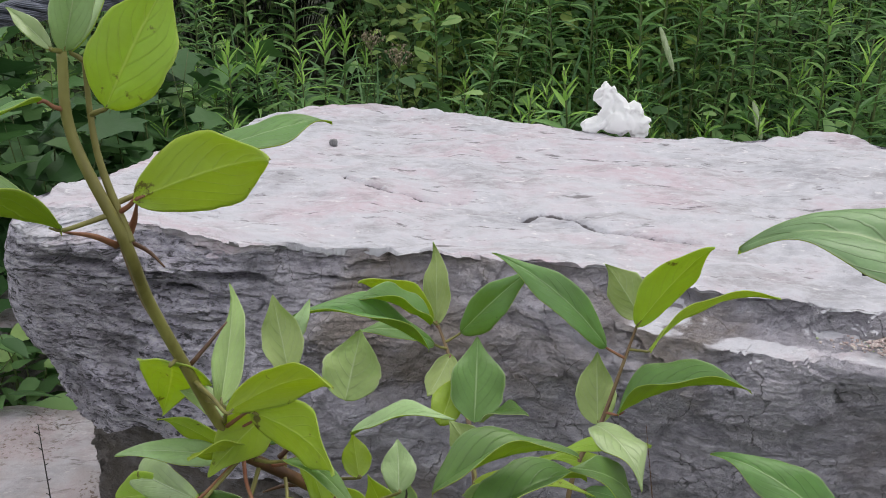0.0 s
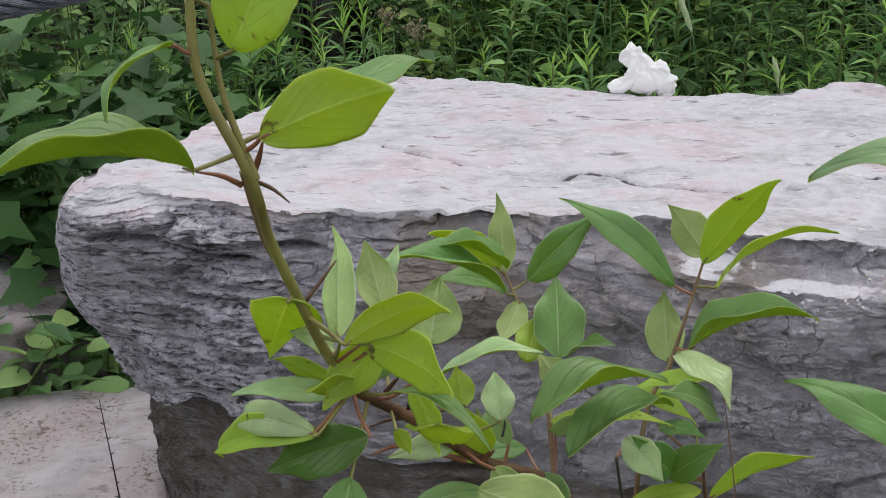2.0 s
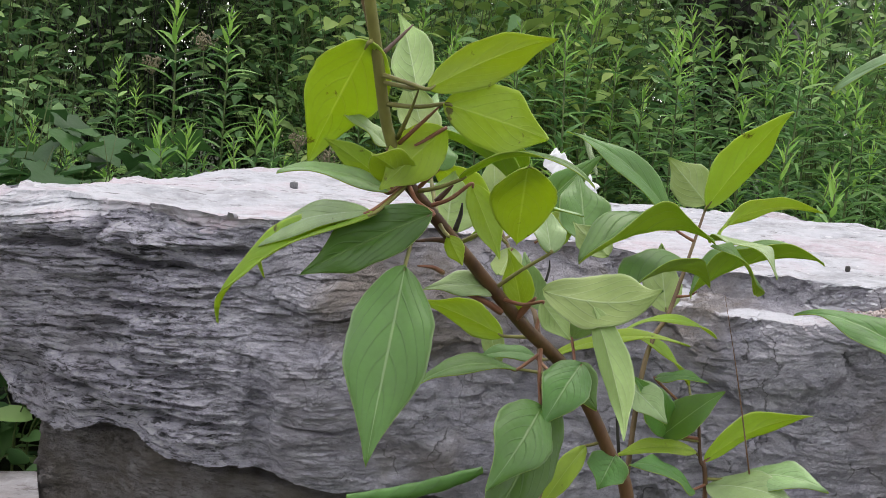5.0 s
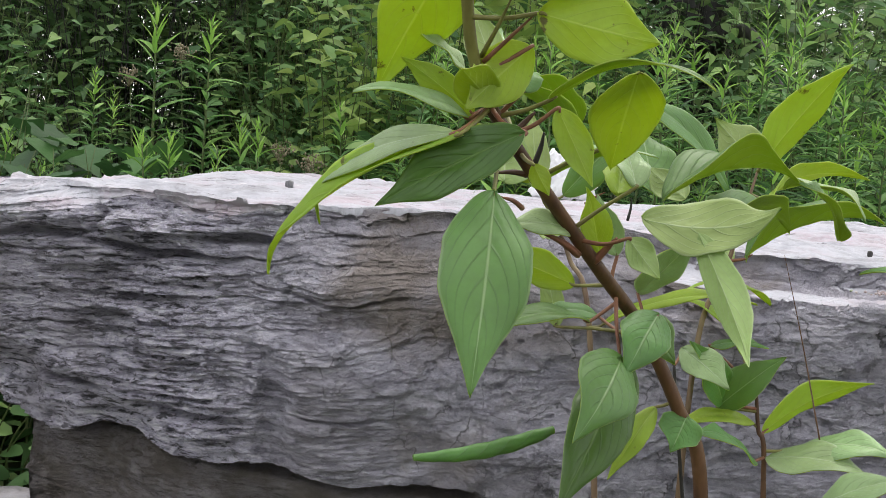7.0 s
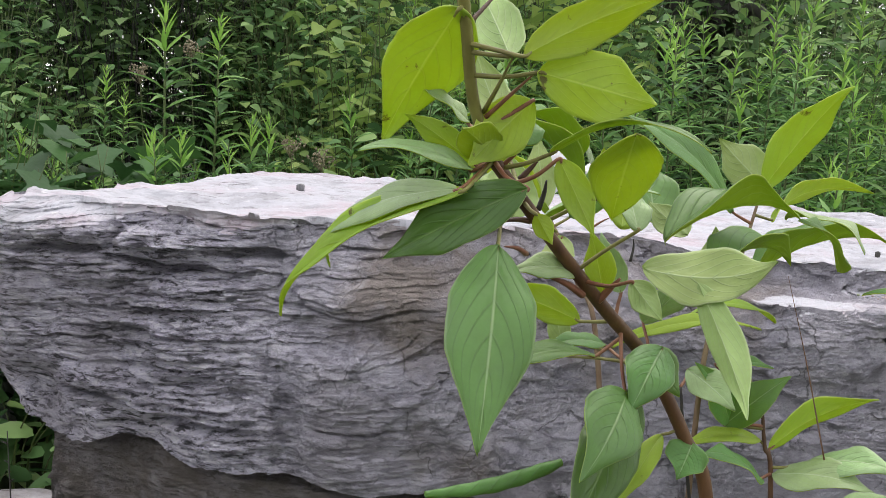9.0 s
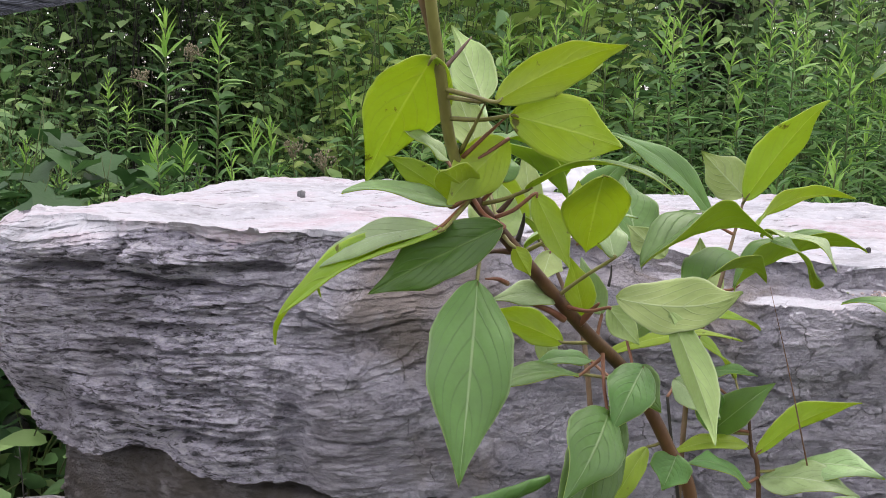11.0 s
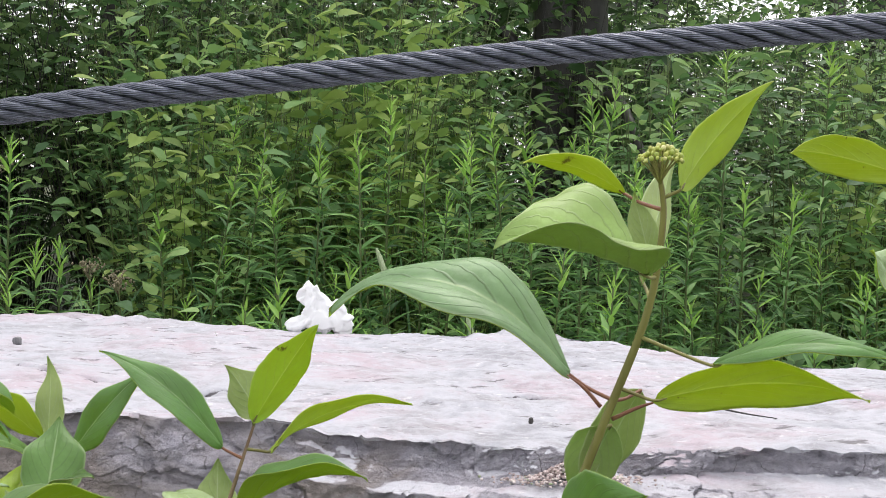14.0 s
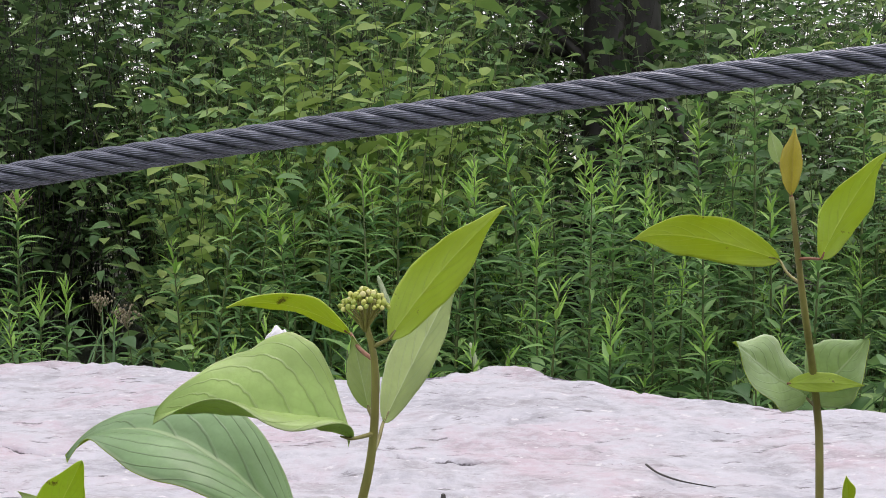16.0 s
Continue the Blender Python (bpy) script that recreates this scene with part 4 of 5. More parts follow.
leaf(main, (0.085, 0.492, 0.595), (0.050, 0.472, 0.597), 0.014, (-0.03, -0.76, 0.65), 0.30, 0.10, "young")
leaf(main, (0.093, 0.517, 0.568), (0.053, 0.540, 0.579), 0.019, (-0.01, 0.97, 0.26), 0.30, 0.05, "lime")
leaf(main, (0.101, 0.514, 0.552), (0.045, 0.492, 0.542), 0.016, (-0.05, -0.30, 0.95), 0.30, 0.15, "green")
leaf(main, (0.111, 0.491, 0.540), (0.085, 0.445, 0.516), 0.031, (0.16, -0.87, 0.47), 0.15, 0.10, "green")
leaf(main, (0.133, 0.514, 0.557), (0.111, 0.480, 0.535), 0.025, (-0.12, -0.83, 0.54), 0.15, 0.08, "green")
leaf(main, (0.126, 0.532, 0.553), (0.142, 0.509, 0.536), 0.022, (0.09, -0.91, 0.39), 0.20, 0.05, "green")
leaf(main, (0.124, 0.530, 0.531), (0.084, 0.467, 0.477), 0.031, (0.00, -0.95, 0.30), 0.15, 0.05, "dark")
leaf(main, (0.098, 0.574, 0.538), (0.090, 0.578, 0.569), 0.013, (0.09, 0.99, -0.11), 0.30, 0.00, "pale")
leaf(main, (0.119, 0.573, 0.545), (0.083, 0.556, 0.546), 0.014, (-0.11, -0.50, 0.86), 0.30, 0.10, "green")
leaf(main, (0.146, 0.546, 0.505), (0.119, 0.524, 0.473), 0.013, (-0.11, -0.78, 0.62), 0.40, 0.10, "lime")
leaf(main, (0.162, 0.544, 0.502), (0.152, 0.533, 0.486), 0.023, (-0.11, -0.81, 0.57), 0.20, 0.05, "green")
leaf(main, (0.136, 0.563, 0.560), (0.156, 0.534, 0.596), 0.020, (0.13, -0.98, -0.17), 0.30, 0.02, "young")
leaf(shoot_a, (0.104, 0.709, 0.603), (0.100, 0.735, 0.654), 0.021, (0.30, 0.95, -0.09), 0.25, 0.02, "pale")
leaf(shoot_a, (0.101, 0.710, 0.606), (0.054, 0.688, 0.642), 0.027, (0.18, 0.84, 0.52), 0.30, 0.10, "lime")
leaf(shoot_a, (0.121, 0.707, 0.600), (0.166, 0.687, 0.656), 0.026, (-0.30, -0.88, 0.37), 0.25, 0.05, "green")
leaf(shoot_a, (0.104, 0.688, 0.599), (0.059, 0.645, 0.624), 0.022, (-0.09, -0.57, 0.82), 0.30, 0.10, "green")
leaf(shoot_a, (0.115, 0.696, 0.588), (0.103, 0.656, 0.576), 0.021, (0.10, 0.73, -0.67), 0.20, 0.05, "pale")
leaf(shoot_b, (0.215, 0.667, 0.612), (0.141, 0.676, 0.669), 0.026, (0.13, -0.58, 0.81), 0.30, 0.12, "green")
leaf(shoot_b, (0.236, 0.677, 0.629), (0.214, 0.702, 0.656), 0.029, (0.39, 0.90, -0.18), 0.25, 0.05, "pale")
leaf(shoot_b, (0.233, 0.667, 0.628), (0.270, 0.639, 0.693), 0.027, (-0.18, 0.98, 0.09), 0.25, 0.05, "lime")
leaf(shoot_b, (0.243, 0.674, 0.608), (0.336, 0.736, 0.626), 0.026, (0.07, 0.82, 0.57), 0.35, 0.12, "lime")
leaf(shoot_b, (0.224, 0.652, 0.573), (0.300, 0.637, 0.603), 0.046, (-0.03, -0.02, 1.00), 0.90, 0.12, "green")
leaf(shoot_b, (0.213, 0.662, 0.560), (0.211, 0.687, 0.600), 0.027, (0.01, 0.99, -0.10), 0.20, 0.02, "pale")
leaf(shoot_c, (0.242, 0.640, 0.470), (0.306, 0.637, 0.505), 0.022, (0.06, 0.82, 0.56), 0.35, 0.10, "lime")
leaf(shoot_c, (0.214, 0.644, 0.483), (0.244, 0.625, 0.520), 0.023, (-0.28, -0.84, 0.46), 0.20, 0.05, "green")
leaf(shoot_c, (0.217, 0.644, 0.485), (0.188, 0.621, 0.526), 0.024, (0.08, -0.88, 0.47), 0.20, 0.05, "green")
leaf(shoot_c, (0.236, 0.641, 0.475), (0.177, 0.607, 0.481), 0.016, (-0.07, -0.38, 0.92), 0.30, 0.08, "lime")
leaf(shoot_c, (0.234, 0.665, 0.512), (0.176, 0.635, 0.550), 0.019, (-0.07, -0.34, 0.94), 0.30, 0.10, "lime")
leaf(shoot_c, (0.249, 0.667, 0.544), (0.175, 0.616, 0.557), 0.015, (-0.07, -0.38, 0.92), 0.30, 0.10, "lime")
leaf(shoot_c, (0.245, 0.637, 0.455), (0.288, 0.593, 0.462), 0.032, (-0.08, -0.50, 0.86), 0.15, 0.08, "young")
leaf(shoot_c, (0.229, 0.619, 0.458), (0.182, 0.587, 0.484), 0.026, (-0.08, -0.50, 0.86), 0.15, 0.08, "green")
leaf(bud_shoot, (0.350, 0.565, 0.545), (0.275, 0.606, 0.577), 0.033, (0.04, -0.50, 0.86), 0.20, 0.12, "green")
leaf(bud_shoot, (0.393, 0.540, 0.603), (0.445, 0.476, 0.577), 0.047, (-0.01, -0.82, 0.57), 0.15, 0.08, "green")
leaf(bud_shoot, (0.397, 0.545, 0.605), (0.378, 0.538, 0.609), 0.012, (0.08, 0.89, 0.45), 0.30, 0.00, "lime")
leaf(bud_shoot, (0.457, 0.534, 0.564), (0.369, 0.503, 0.556), 0.028, (-0.08, -0.51, 0.85), 0.15, 0.10, "green")
leaf(bud_shoot, (0.431, 0.518, 0.674), (0.504, 0.449, 0.689), 0.028, (0.12, 0.96, 0.25), 0.20, 0.16, "lime")
leaf(bud_shoot, (0.415, 0.534, 0.658), (0.402, 0.557, 0.610), 0.029, (0.31, 0.94, 0.12), 0.20, 0.05, "pale")
leaf(bud_shoot, (0.431, 0.539, 0.675), (0.405, 0.547, 0.612), 0.032, (-0.16, 0.98, 0.10), 0.25, 0.05, "pale")
leaf(bud_shoot, (0.389, 0.519, 0.618), (0.418, 0.487, 0.636), 0.033, (-0.13, -0.92, 0.37), 0.20, 0.10, "green")
leaf(bud_shoot, (0.426, 0.521, 0.744), (0.419, 0.529, 0.775), 0.015, (0.27, 0.96, -0.07), 0.30, 0.00, "pale")
leaf(young_shoot, (0.669, 0.676, 0.832), (0.675, 0.689, 0.872), 0.014, (-0.49, -0.87, 0.07), 0.90, 0.03, "bronze")
leaf(young_shoot, (0.666, 0.688, 0.850), (0.662, 0.695, 0.871), 0.009, (0.34, 0.94, -0.08), 0.40, 0.00, "pale")
leaf(young_shoot, (0.682, 0.663, 0.796), (0.716, 0.656, 0.857), 0.028, (-0.23, 0.97, 0.12), 0.25, 0.06, "lime")
leaf(young_shoot, (0.707, 0.735, 0.699), (0.727, 0.7, 0.743), 0.044, (-0.40, -0.74, 0.52), 0.30, -0.06, "young")
leaf(young_shoot, (0.686, 0.72, 0.712), (0.727, 0.7, 0.714), 0.013, (0.05, 0.91, -0.42), 0.20, -0.12, "lime")
leaf(young_shoot, (0.705, 0.670, 0.648), (0.696, 0.653, 0.672), 0.010, (-0.05, -0.96, 0.27), 0.40, 0.00, "lime")
leaf(shoot_a, (0.136, 0.628, 0.532), (0.206, 0.582, 0.558), 0.015, (-0.07, -0.44, 0.90), 0.30, 0.10, "lime")
leaf(shoot_a, (0.137, 0.558, 0.611), (0.136, 0.593, 0.647), 0.031, (0.18, -0.95, 0.25), 0.15, 0.02, "green")
leaf(shoot_a, (0.142, 0.550, 0.616), (0.165, 0.527, 0.635), 0.018, (0.01, -0.21, 0.98), 0.25, 0.10, "dark")
leaf(shoot_a, (0.119, 0.556, 0.610), (0.126, 0.584, 0.626), 0.019, (-0.02, -0.94, 0.34), 0.25, 0.02, "lime")
leaf(shoot_b, (0.201, 0.546, 0.620), (0.223, 0.502, 0.612), 0.027, (0.35, -0.66, 0.67), 0.20, 0.12, "young")
leaf(shoot_b, (0.218, 0.518, 0.598), (0.186, 0.493, 0.625), 0.023, (0.04, -0.54, 0.84), 0.20, 0.10, "green")
leaf(shoot_c, (0.184, 0.631, 0.520), (0.206, 0.606, 0.503), 0.023, (-0.10, -0.81, 0.58), 0.20, 0.05, "young")
leaf(shoot_c, (0.207, 0.648, 0.519), (0.234, 0.626, 0.525), 0.015, (-0.07, -0.43, 0.90), 0.20, 0.08, "green")
leaf(shoot_c, (0.266, 0.636, 0.463), (0.301, 0.593, 0.474), 0.027, (-0.08, -0.50, 0.86), 0.20, 0.08, "young")
leaf(bud_shoot, (0.447, 0.486, 0.697), (0.519, 0.451, 0.706), 0.021, (-0.03, -0.34, 0.94), 0.30, 0.12, "green")
leaf(main, (0.046, 0.528, 0.667), (0.052, 0.541, 0.685), 0.009, (-0.30, -0.94, 0.18), 0.30, 0.02, "young")
leaf(bud_shoot, (0.419, 0.502, 0.736), (0.343, 0.482, 0.752), 0.076, (0.04, -0.38, 0.92), 0.90, 0.05, "soft")
leaf(main, (0.053, 0.448, 0.670), (0.027, 0.437, 0.643), 0.023, (0.15, 0.97, 0.19), 0.15, 0.08, "lime")
leaf(main, (0.066, 0.454, 0.647), (0.080, 0.440, 0.617), 0.014, (0.26, 0.96, 0.11), 0.20, 0.04, "lime")
leaf(main, (0.033, 0.456, 0.642), (0.002, 0.451, 0.662), 0.013, (0.23, 0.93, 0.28), 0.25, 0.06, "lime")
leaf(main, (0.031, 0.456, 0.640), (-0.015, 0.441, 0.648), 0.014, (-0.11, -0.56, 0.82), 0.30, 0.10, "young")
leaf(main, (0.103, 0.466, 0.596), (0.117, 0.463, 0.580), 0.014, (0.10, 0.92, -0.38), 0.20, 0.03, "pale")
leaf(main, (0.058, 0.453, 0.624), (0.065, 0.450, 0.612), 0.009, (0.06, 0.98, 0.19), 0.30, 0.03, "lime")
leaf(main, (0.048, 0.506, 0.660), (0.036, 0.527, 0.692), 0.021, (-0.28, 0.93, -0.24), 0.20, 0.03, "pale")
leaf(shoot_a, (0.108, 0.612, 0.644), (0.064, 0.595, 0.666), 0.027, (-0.01, -0.12, 0.99), 0.80, 0.10, "green")
leaf(shoot_a, (0.108, 0.607, 0.631), (0.036, 0.571, 0.665), 0.029, (-0.02, -0.03, 1.00), 0.80, 0.10, "green")
leaf(shoot_a, (0.064, 0.575, 0.612), (0.068, 0.607, 0.641), 0.035, (-0.18, 0.95, -0.24), 0.15, 0.03, "pale")
leaf(shoot_a, (0.074, 0.534, 0.612), (0.128, 0.524, 0.632), 0.020, (-0.01, -0.08, 1.00), 0.60, 0.10, "young")
leaf(shoot_a, (0.142, 0.518, 0.612), (0.125, 0.532, 0.626), 0.018, (-0.07, 0.90, -0.43), 0.25, 0.03, "pale")
leaf(main, (0.106, 0.474, 0.617), (0.103, 0.491, 0.636), 0.017, (0.27, -0.90, 0.33), 0.30, 0.02, "young")
leaf(main, (0.090, 0.457, 0.634), (0.086, 0.464, 0.652), 0.014, (-0.08, 0.97, -0.24), 0.30, 0.02, "lime")
leaf(main, (0.051, 0.450, 0.652), (0.053, 0.465, 0.664), 0.015, (0.16, -0.79, 0.59), 0.30, 0.03, "green")
leaf(shoot_c, (0.247, 0.571, 0.447), (0.281, 0.541, 0.476), 0.027, (-0.11, -0.50, 0.86), 0.25, 0.08, "young")
leaf(bud_shoot, (0.435, 0.507, 0.777), (0.486, 0.524, 0.832), 0.024, (-0.41, 0.91, 0.03), 0.25, 0.08, "lime")
leaf(bud_shoot, (0.418, 0.539, 0.774), (0.364, 0.532, 0.788), 0.015, (0.05, 0.65, 0.76), 0.30, 0.14, "lime")
leaf(bud_shoot, (0.432, 0.550, 0.731), (0.475, 0.629, 0.800), 0.023, (-0.24, 0.97, -0.07), 0.30, 0.00, "pale")
leaf(bud_shoot, (0.393, 0.536, 0.683), (0.274, 0.593, 0.707), 0.060, (0.10, -0.36, 0.93), 0.40, 0.24, "ribbed")
leaf(young_shoot, (0.676, 0.712, 0.791), (0.580, 0.702, 0.805), 0.031, (0.05, 0.95, 0.30), 0.20, 0.22, "lime")
leaf(young_shoot, (0.703, 0.735, 0.701), (0.649, 0.71, 0.741), 0.050, (0.40, -0.74, 0.52), 0.30, -0.06, "young")
leaf(main, (0.019, 0.422, 0.701), (-0.006, 0.481, 0.651), 0.034, (-0.09, 1.00, -0.01), 0.12, 0.06, "lime")
leaf(main, (0.039, 0.421, 0.685), (0.031, 0.476, 0.716), 0.020, (0.19, 0.98, 0.01), 0.25, 0.02, "pale")
leaf(main, (0.043, 0.415, 0.685), (0.090, 0.399, 0.708), 0.019, (-0.01, 0.98, 0.18), 0.30, 0.20, "lime")
leaf(main, (0.051, 0.426, 0.680), (0.089, 0.397, 0.670), 0.027, (-0.10, 0.99, 0.09), 0.15, 0.14, "lime")
leaf(main, (0.060, 0.442, 0.649), (0.105, 0.381, 0.658), 0.011, (-0.05, -0.09, 0.99), 0.40, 0.12, "green")
leaf(main, (0.050, 0.426, 0.636), (-0.004, 0.449, 0.603), 0.024, (-0.01, -0.84, 0.54), 0.30, 0.03, "dark")
leaf(main, (0.026, 0.429, 0.634), (-0.054, 0.526, 0.565), 0.021, (-0.14, -0.66, 0.74), 0.60, 0.07, "lime")
leaf(main, (0.040, 0.428, 0.613), (0.030, 0.369, 0.550), 0.034, (0.03, -0.96, 0.29), 0.12, 0.05, "green")
leaf(main, (0.098, 0.429, 0.607), (0.139, 0.397, 0.616), 0.026, (0.03, 0.79, -0.62), 0.10, 0.16, "pale")
leaf(main, (0.117, 0.419, 0.604), (0.126, 0.375, 0.562), 0.015, (0.67, 0.71, -0.21), 0.55, 0.04, "pale")
leaf(shoot_a, (0.121, 0.482, 0.612), (0.190, 0.506, 0.626), 0.038, (-0.05, 0.05, 1.00), 0.90, 0.12, "green")
leaf(shoot_a, (0.139, 0.470, 0.600), (0.197, 0.526, 0.600), 0.030, (-0.03, -0.02, 1.00), 0.90, 0.12, "green")
leaf(main, (0.082, 0.394, 0.659), (0.086, 0.439, 0.624), 0.027, (0.07, 0.99, 0.09), 0.12, 0.03, "lime")
leaf(main, (0.024, 0.431, 0.634), (-0.032, 0.521, 0.592), 0.018, (-0.11, -0.80, 0.59), 0.20, 0.12, "young")
leaf(main, (0.099, 0.499, 0.584), (0.089, 0.491, 0.615), 0.016, (0.21, -0.97, -0.07), 0.30, 0.02, "lime")



def rolled_leaf(owner, base, tip, thick):
    """A leaf rolled up lengthwise into a tapering tube, its margin showing as a ridge along it."""
    base, tip, foot = np.array(base), np.array(tip), np.array(owner.location)
    ex = (tip - base) / np.linalg.norm(tip - base)
    b1 = np.cross(ex, [0, 0, 1.0])
    b1 /= np.linalg.norm(b1)
    b2 = np.cross(b1, ex)
    s, w = np.meshgrid(np.linspace(0, 1, 44), np.linspace(0, 1, 40), indexing="ij")
    r = thick * (0.35 + 0.65 * w) * (0.30 + 0.70 * np.sin(math.pi * np.clip(s, 0.02, 0.98) ** 0.8) ** 0.6) * (1 + 0.06 * np.sin(s * 31 + w * 5))
    th = 3.2 * math.pi * w + 1.1 + 0.9 * s
    p = base + s[..., None] * (tip - base) + (r * np.cos(th))[..., None] * b1 + (r * np.sin(th) - 0.003 * np.sin(s * 3.1))[..., None] * b2
    me = mesh_of("rolled_leaf", p.reshape(-1, 3) - foot, grid_faces(44, 40).tolist(), [LEAF["green"]], uv=np.stack([s, 0.5 + 0.5 * w], -1).reshape(-1, 2))
    child("rolled_leaf", me, owner, "green leaf rolled up into a tube")


rolled_leaf(main, (0.088, 0.512, 0.500), (0.022, 0.490, 0.490), 0.0044)


def dry_stalk(foot, top, seed):
    """A thin dark dead stalk with small buds along it."""
    rnd = random.Random(seed)
    ob = tagged(thing("dry_stalk", foot), "thin dark dead weed stalk before a pale stone", "weed")
    a, b = np.array(foot), np.array(top)
    line = [a, a * 0.5 + b * 0.5 + np.array([0.004, 0, 0]), b]
    v, f = tube([p - a for p in line], [0.0016, 0.0012, 0.0005], 6, 30)
    child("stem", mesh_of("stem", v, f, [TRUNK]), ob)
    way = curve_through(line, 60)
    for k in range(30, 60, 3):
        side = rnd.choice((-1, 1)) * rnd.uniform(0.003, 0.006)
        v, f = tube([way[k] - a, way[k] - a + np.array([side, -0.001, 0.003])], [0.0008, 0.0004], 5)
        child("bud", mesh_of("bud", v, f, [TRUNK]), ob)


dry_stalk((-0.316, 0.99, 0.0), (-0.326, 0.99, 0.352), 3)


def bud_head(owner, at, width):
    """A flat-topped cluster of small round green buds on thin stalks."""
    rnd = random.Random(5)
    foot = np.array(owner.location)
    bm = bmesh.new()
    bmesh.ops.create_icosphere(bm, subdivisions=2, radius=1)
    p, f = np.array([v.co for v in bm.verts]), [[v.index for v in q.verts] for q in bm.faces]
    bm.free()
    a = Mat("green_flower_bud", 0.45)
    m = a.done(a.ramp(a.t.nodes.new("ShaderNodeObjectInfo").outputs["Random"], (0.0, (0.38, 0.46, 0.09)), (0.6, (0.60, 0.62, 0.15)), (1.0, (0.78, 0.74, 0.36))), None, 0.15)
    bud = mesh_of("bud", p * np.array([1.0, 1.0, 1.15]), f, [m])
    at = np.array(at)
    for i in range(74):
        r, ang = width / 2 * math.sqrt((i + 0.5) / 74), i * 2.399
        spot = at + np.array([r * math.cos(ang), r * math.sin(ang), 0.006 + 0.007 * (1 - (2 * r / width) ** 2) + rnd.uniform(-0.0015, 0.0015)])
        ob = child("bud", bud, owner)
        size = rnd.uniform(0.0008, 0.0013)
        ob.matrix_basis = Matrix.Translation(spot - foot) @ Euler((rnd.uniform(-0.6, 0.6), rnd.uniform(-0.6, 0.6), 0)).to_matrix().to_4x4() @ Matrix.Diagonal((size, size, size, 1))
        if i % 3 == 0:
            v, q = tube([at - np.array([0, 0, 0.004]), (at + spot) / 2 - np.array([0, 0, 0.001]), spot], [0.0006, 0.0004, 0.0003], 5, 6)
            child("stalk", mesh_of("stalk", v - foot, q, [GREEN_STEM]), owner)


bud_head(bud_shoot, (0.425, 0.508, 0.784), 0.021)


def stub(owner, start, end, thick, mat):
    """A short bare twig or dark bud."""
    foot = np.array(owner.location)
    mid = [(a + b) / 2 + 0.0008 for a, b in zip(start, end)]
    v, f = tube([start, mid, end], [thick, thick * 0.8, thick * 0.3], 6, 8)
    child("twig", mesh_of("twig", v - foot, f, [mat]), owner)


stub(main, (0.052, 0.465, 0.637), (0.059, 0.465, 0.645), 0.0014, BARK)
stub(main, (0.062, 0.473, 0.624), (0.064, 0.469, 0.637), 0.0013, TRUNK)
stub(main, (0.059, 0.473, 0.619), (0.044, 0.464, 0.619), 0.0014, BARK)
stub(main, (0.034, 0.446, 0.662), (0.050, 0.428, 0.680), 0.0010, RED_STEM)
stub(main, (0.033, 0.446, 0.664), (0.040, 0.420, 0.685), 0.0010, GREEN_STEM)
stub(main, (0.024, 0.432, 0.697), (0.036, 0.446, 0.711), 0.0010, BARK)
stub(main, (0.096, 0.495, 0.582), (0.103, 0.486, 0.594), 0.0020, RED_STEM)
stub(main, (0.088, 0.491, 0.585), (0.068, 0.479, 0.595), 0.0018, RED_STEM)
stub(main, (0.107, 0.486, 0.602), (0.108, 0.487, 0.612), 0.0007, TRUNK)
stub(main, (0.058, 0.471, 0.605), (0.046, 0.453, 0.610), 0.0012, RED_STEM)
stub(main, (0.012, 0.403, 0.76), (0.029, 0.395, 0.753), 0.0011, BARK)
stub(main, (0.012, 0.403, 0.759), (0.021, 0.393, 0.777), 0.0016, RED_STEM)
stub(main, (0.009, 0.402, 0.758), (-0.003, 0.385, 0.768), 0.0014, RED_STEM)
stub(shoot_c, (0.249, 0.579, 0.484), (0.239, 0.630, 0.579), 0.0005, BARK)
stub(shoot_a, (0.123, 0.650, 0.599), (0.133, 0.643, 0.607), 0.0008, RED_STEM)
stub(bud_shoot, (0.408, 0.531, 0.668), (0.390, 0.530, 0.684), 0.0011, RED_STEM)
stub(bud_shoot, (0.414, 0.530, 0.662), (0.434, 0.518, 0.674), 0.0012, RED_STEM)


# ---- weeds and woods behind ----
def blade_template(stations, droop, fold, shape):
    """A thin leaf along x, unit length and width: its rows of left, middle and right points."""
    s = np.linspace(0, 1, stations)
    w = shape(s) / 2
    z = -droop * s**2
    rows = [np.stack([s, w, z, fold * w], 1), np.stack([s, 0 * s, z, 0 * s], 1), np.stack([s, -w, z, fold * w], 1)]
    v = np.stack(rows, 1).reshape(-1, 4)
    return v, grid_faces(stations, 3)


LANCE = [blade_template(5, d, 0.5, lambda s: np.sin(math.pi * np.clip(s, 0.02, 0.99) ** 0.7)) for d in (0.05, 0.2, 0.4, 0.6)]
OVAL = [blade_template(6, d, 0.35, lambda s: np.sin(math.pi * np.clip(s, 0.03, 0.985) ** 0.62)) for d in (0.05, 0.2, 0.4)]
FAR_OVAL = [blade_template(3, d, 0.35, lambda s: np.sin(math.pi * np.clip(s, 0.03, 0.985) ** 0.62)) for d in (0.05, 0.2, 0.4)]
BLADE = [blade_template(8, d, 0.4, lambda s: (1 - s**3) * np.clip(s * 12, 0.3, 1)) for d in (0.25, 0.55, 0.9)]


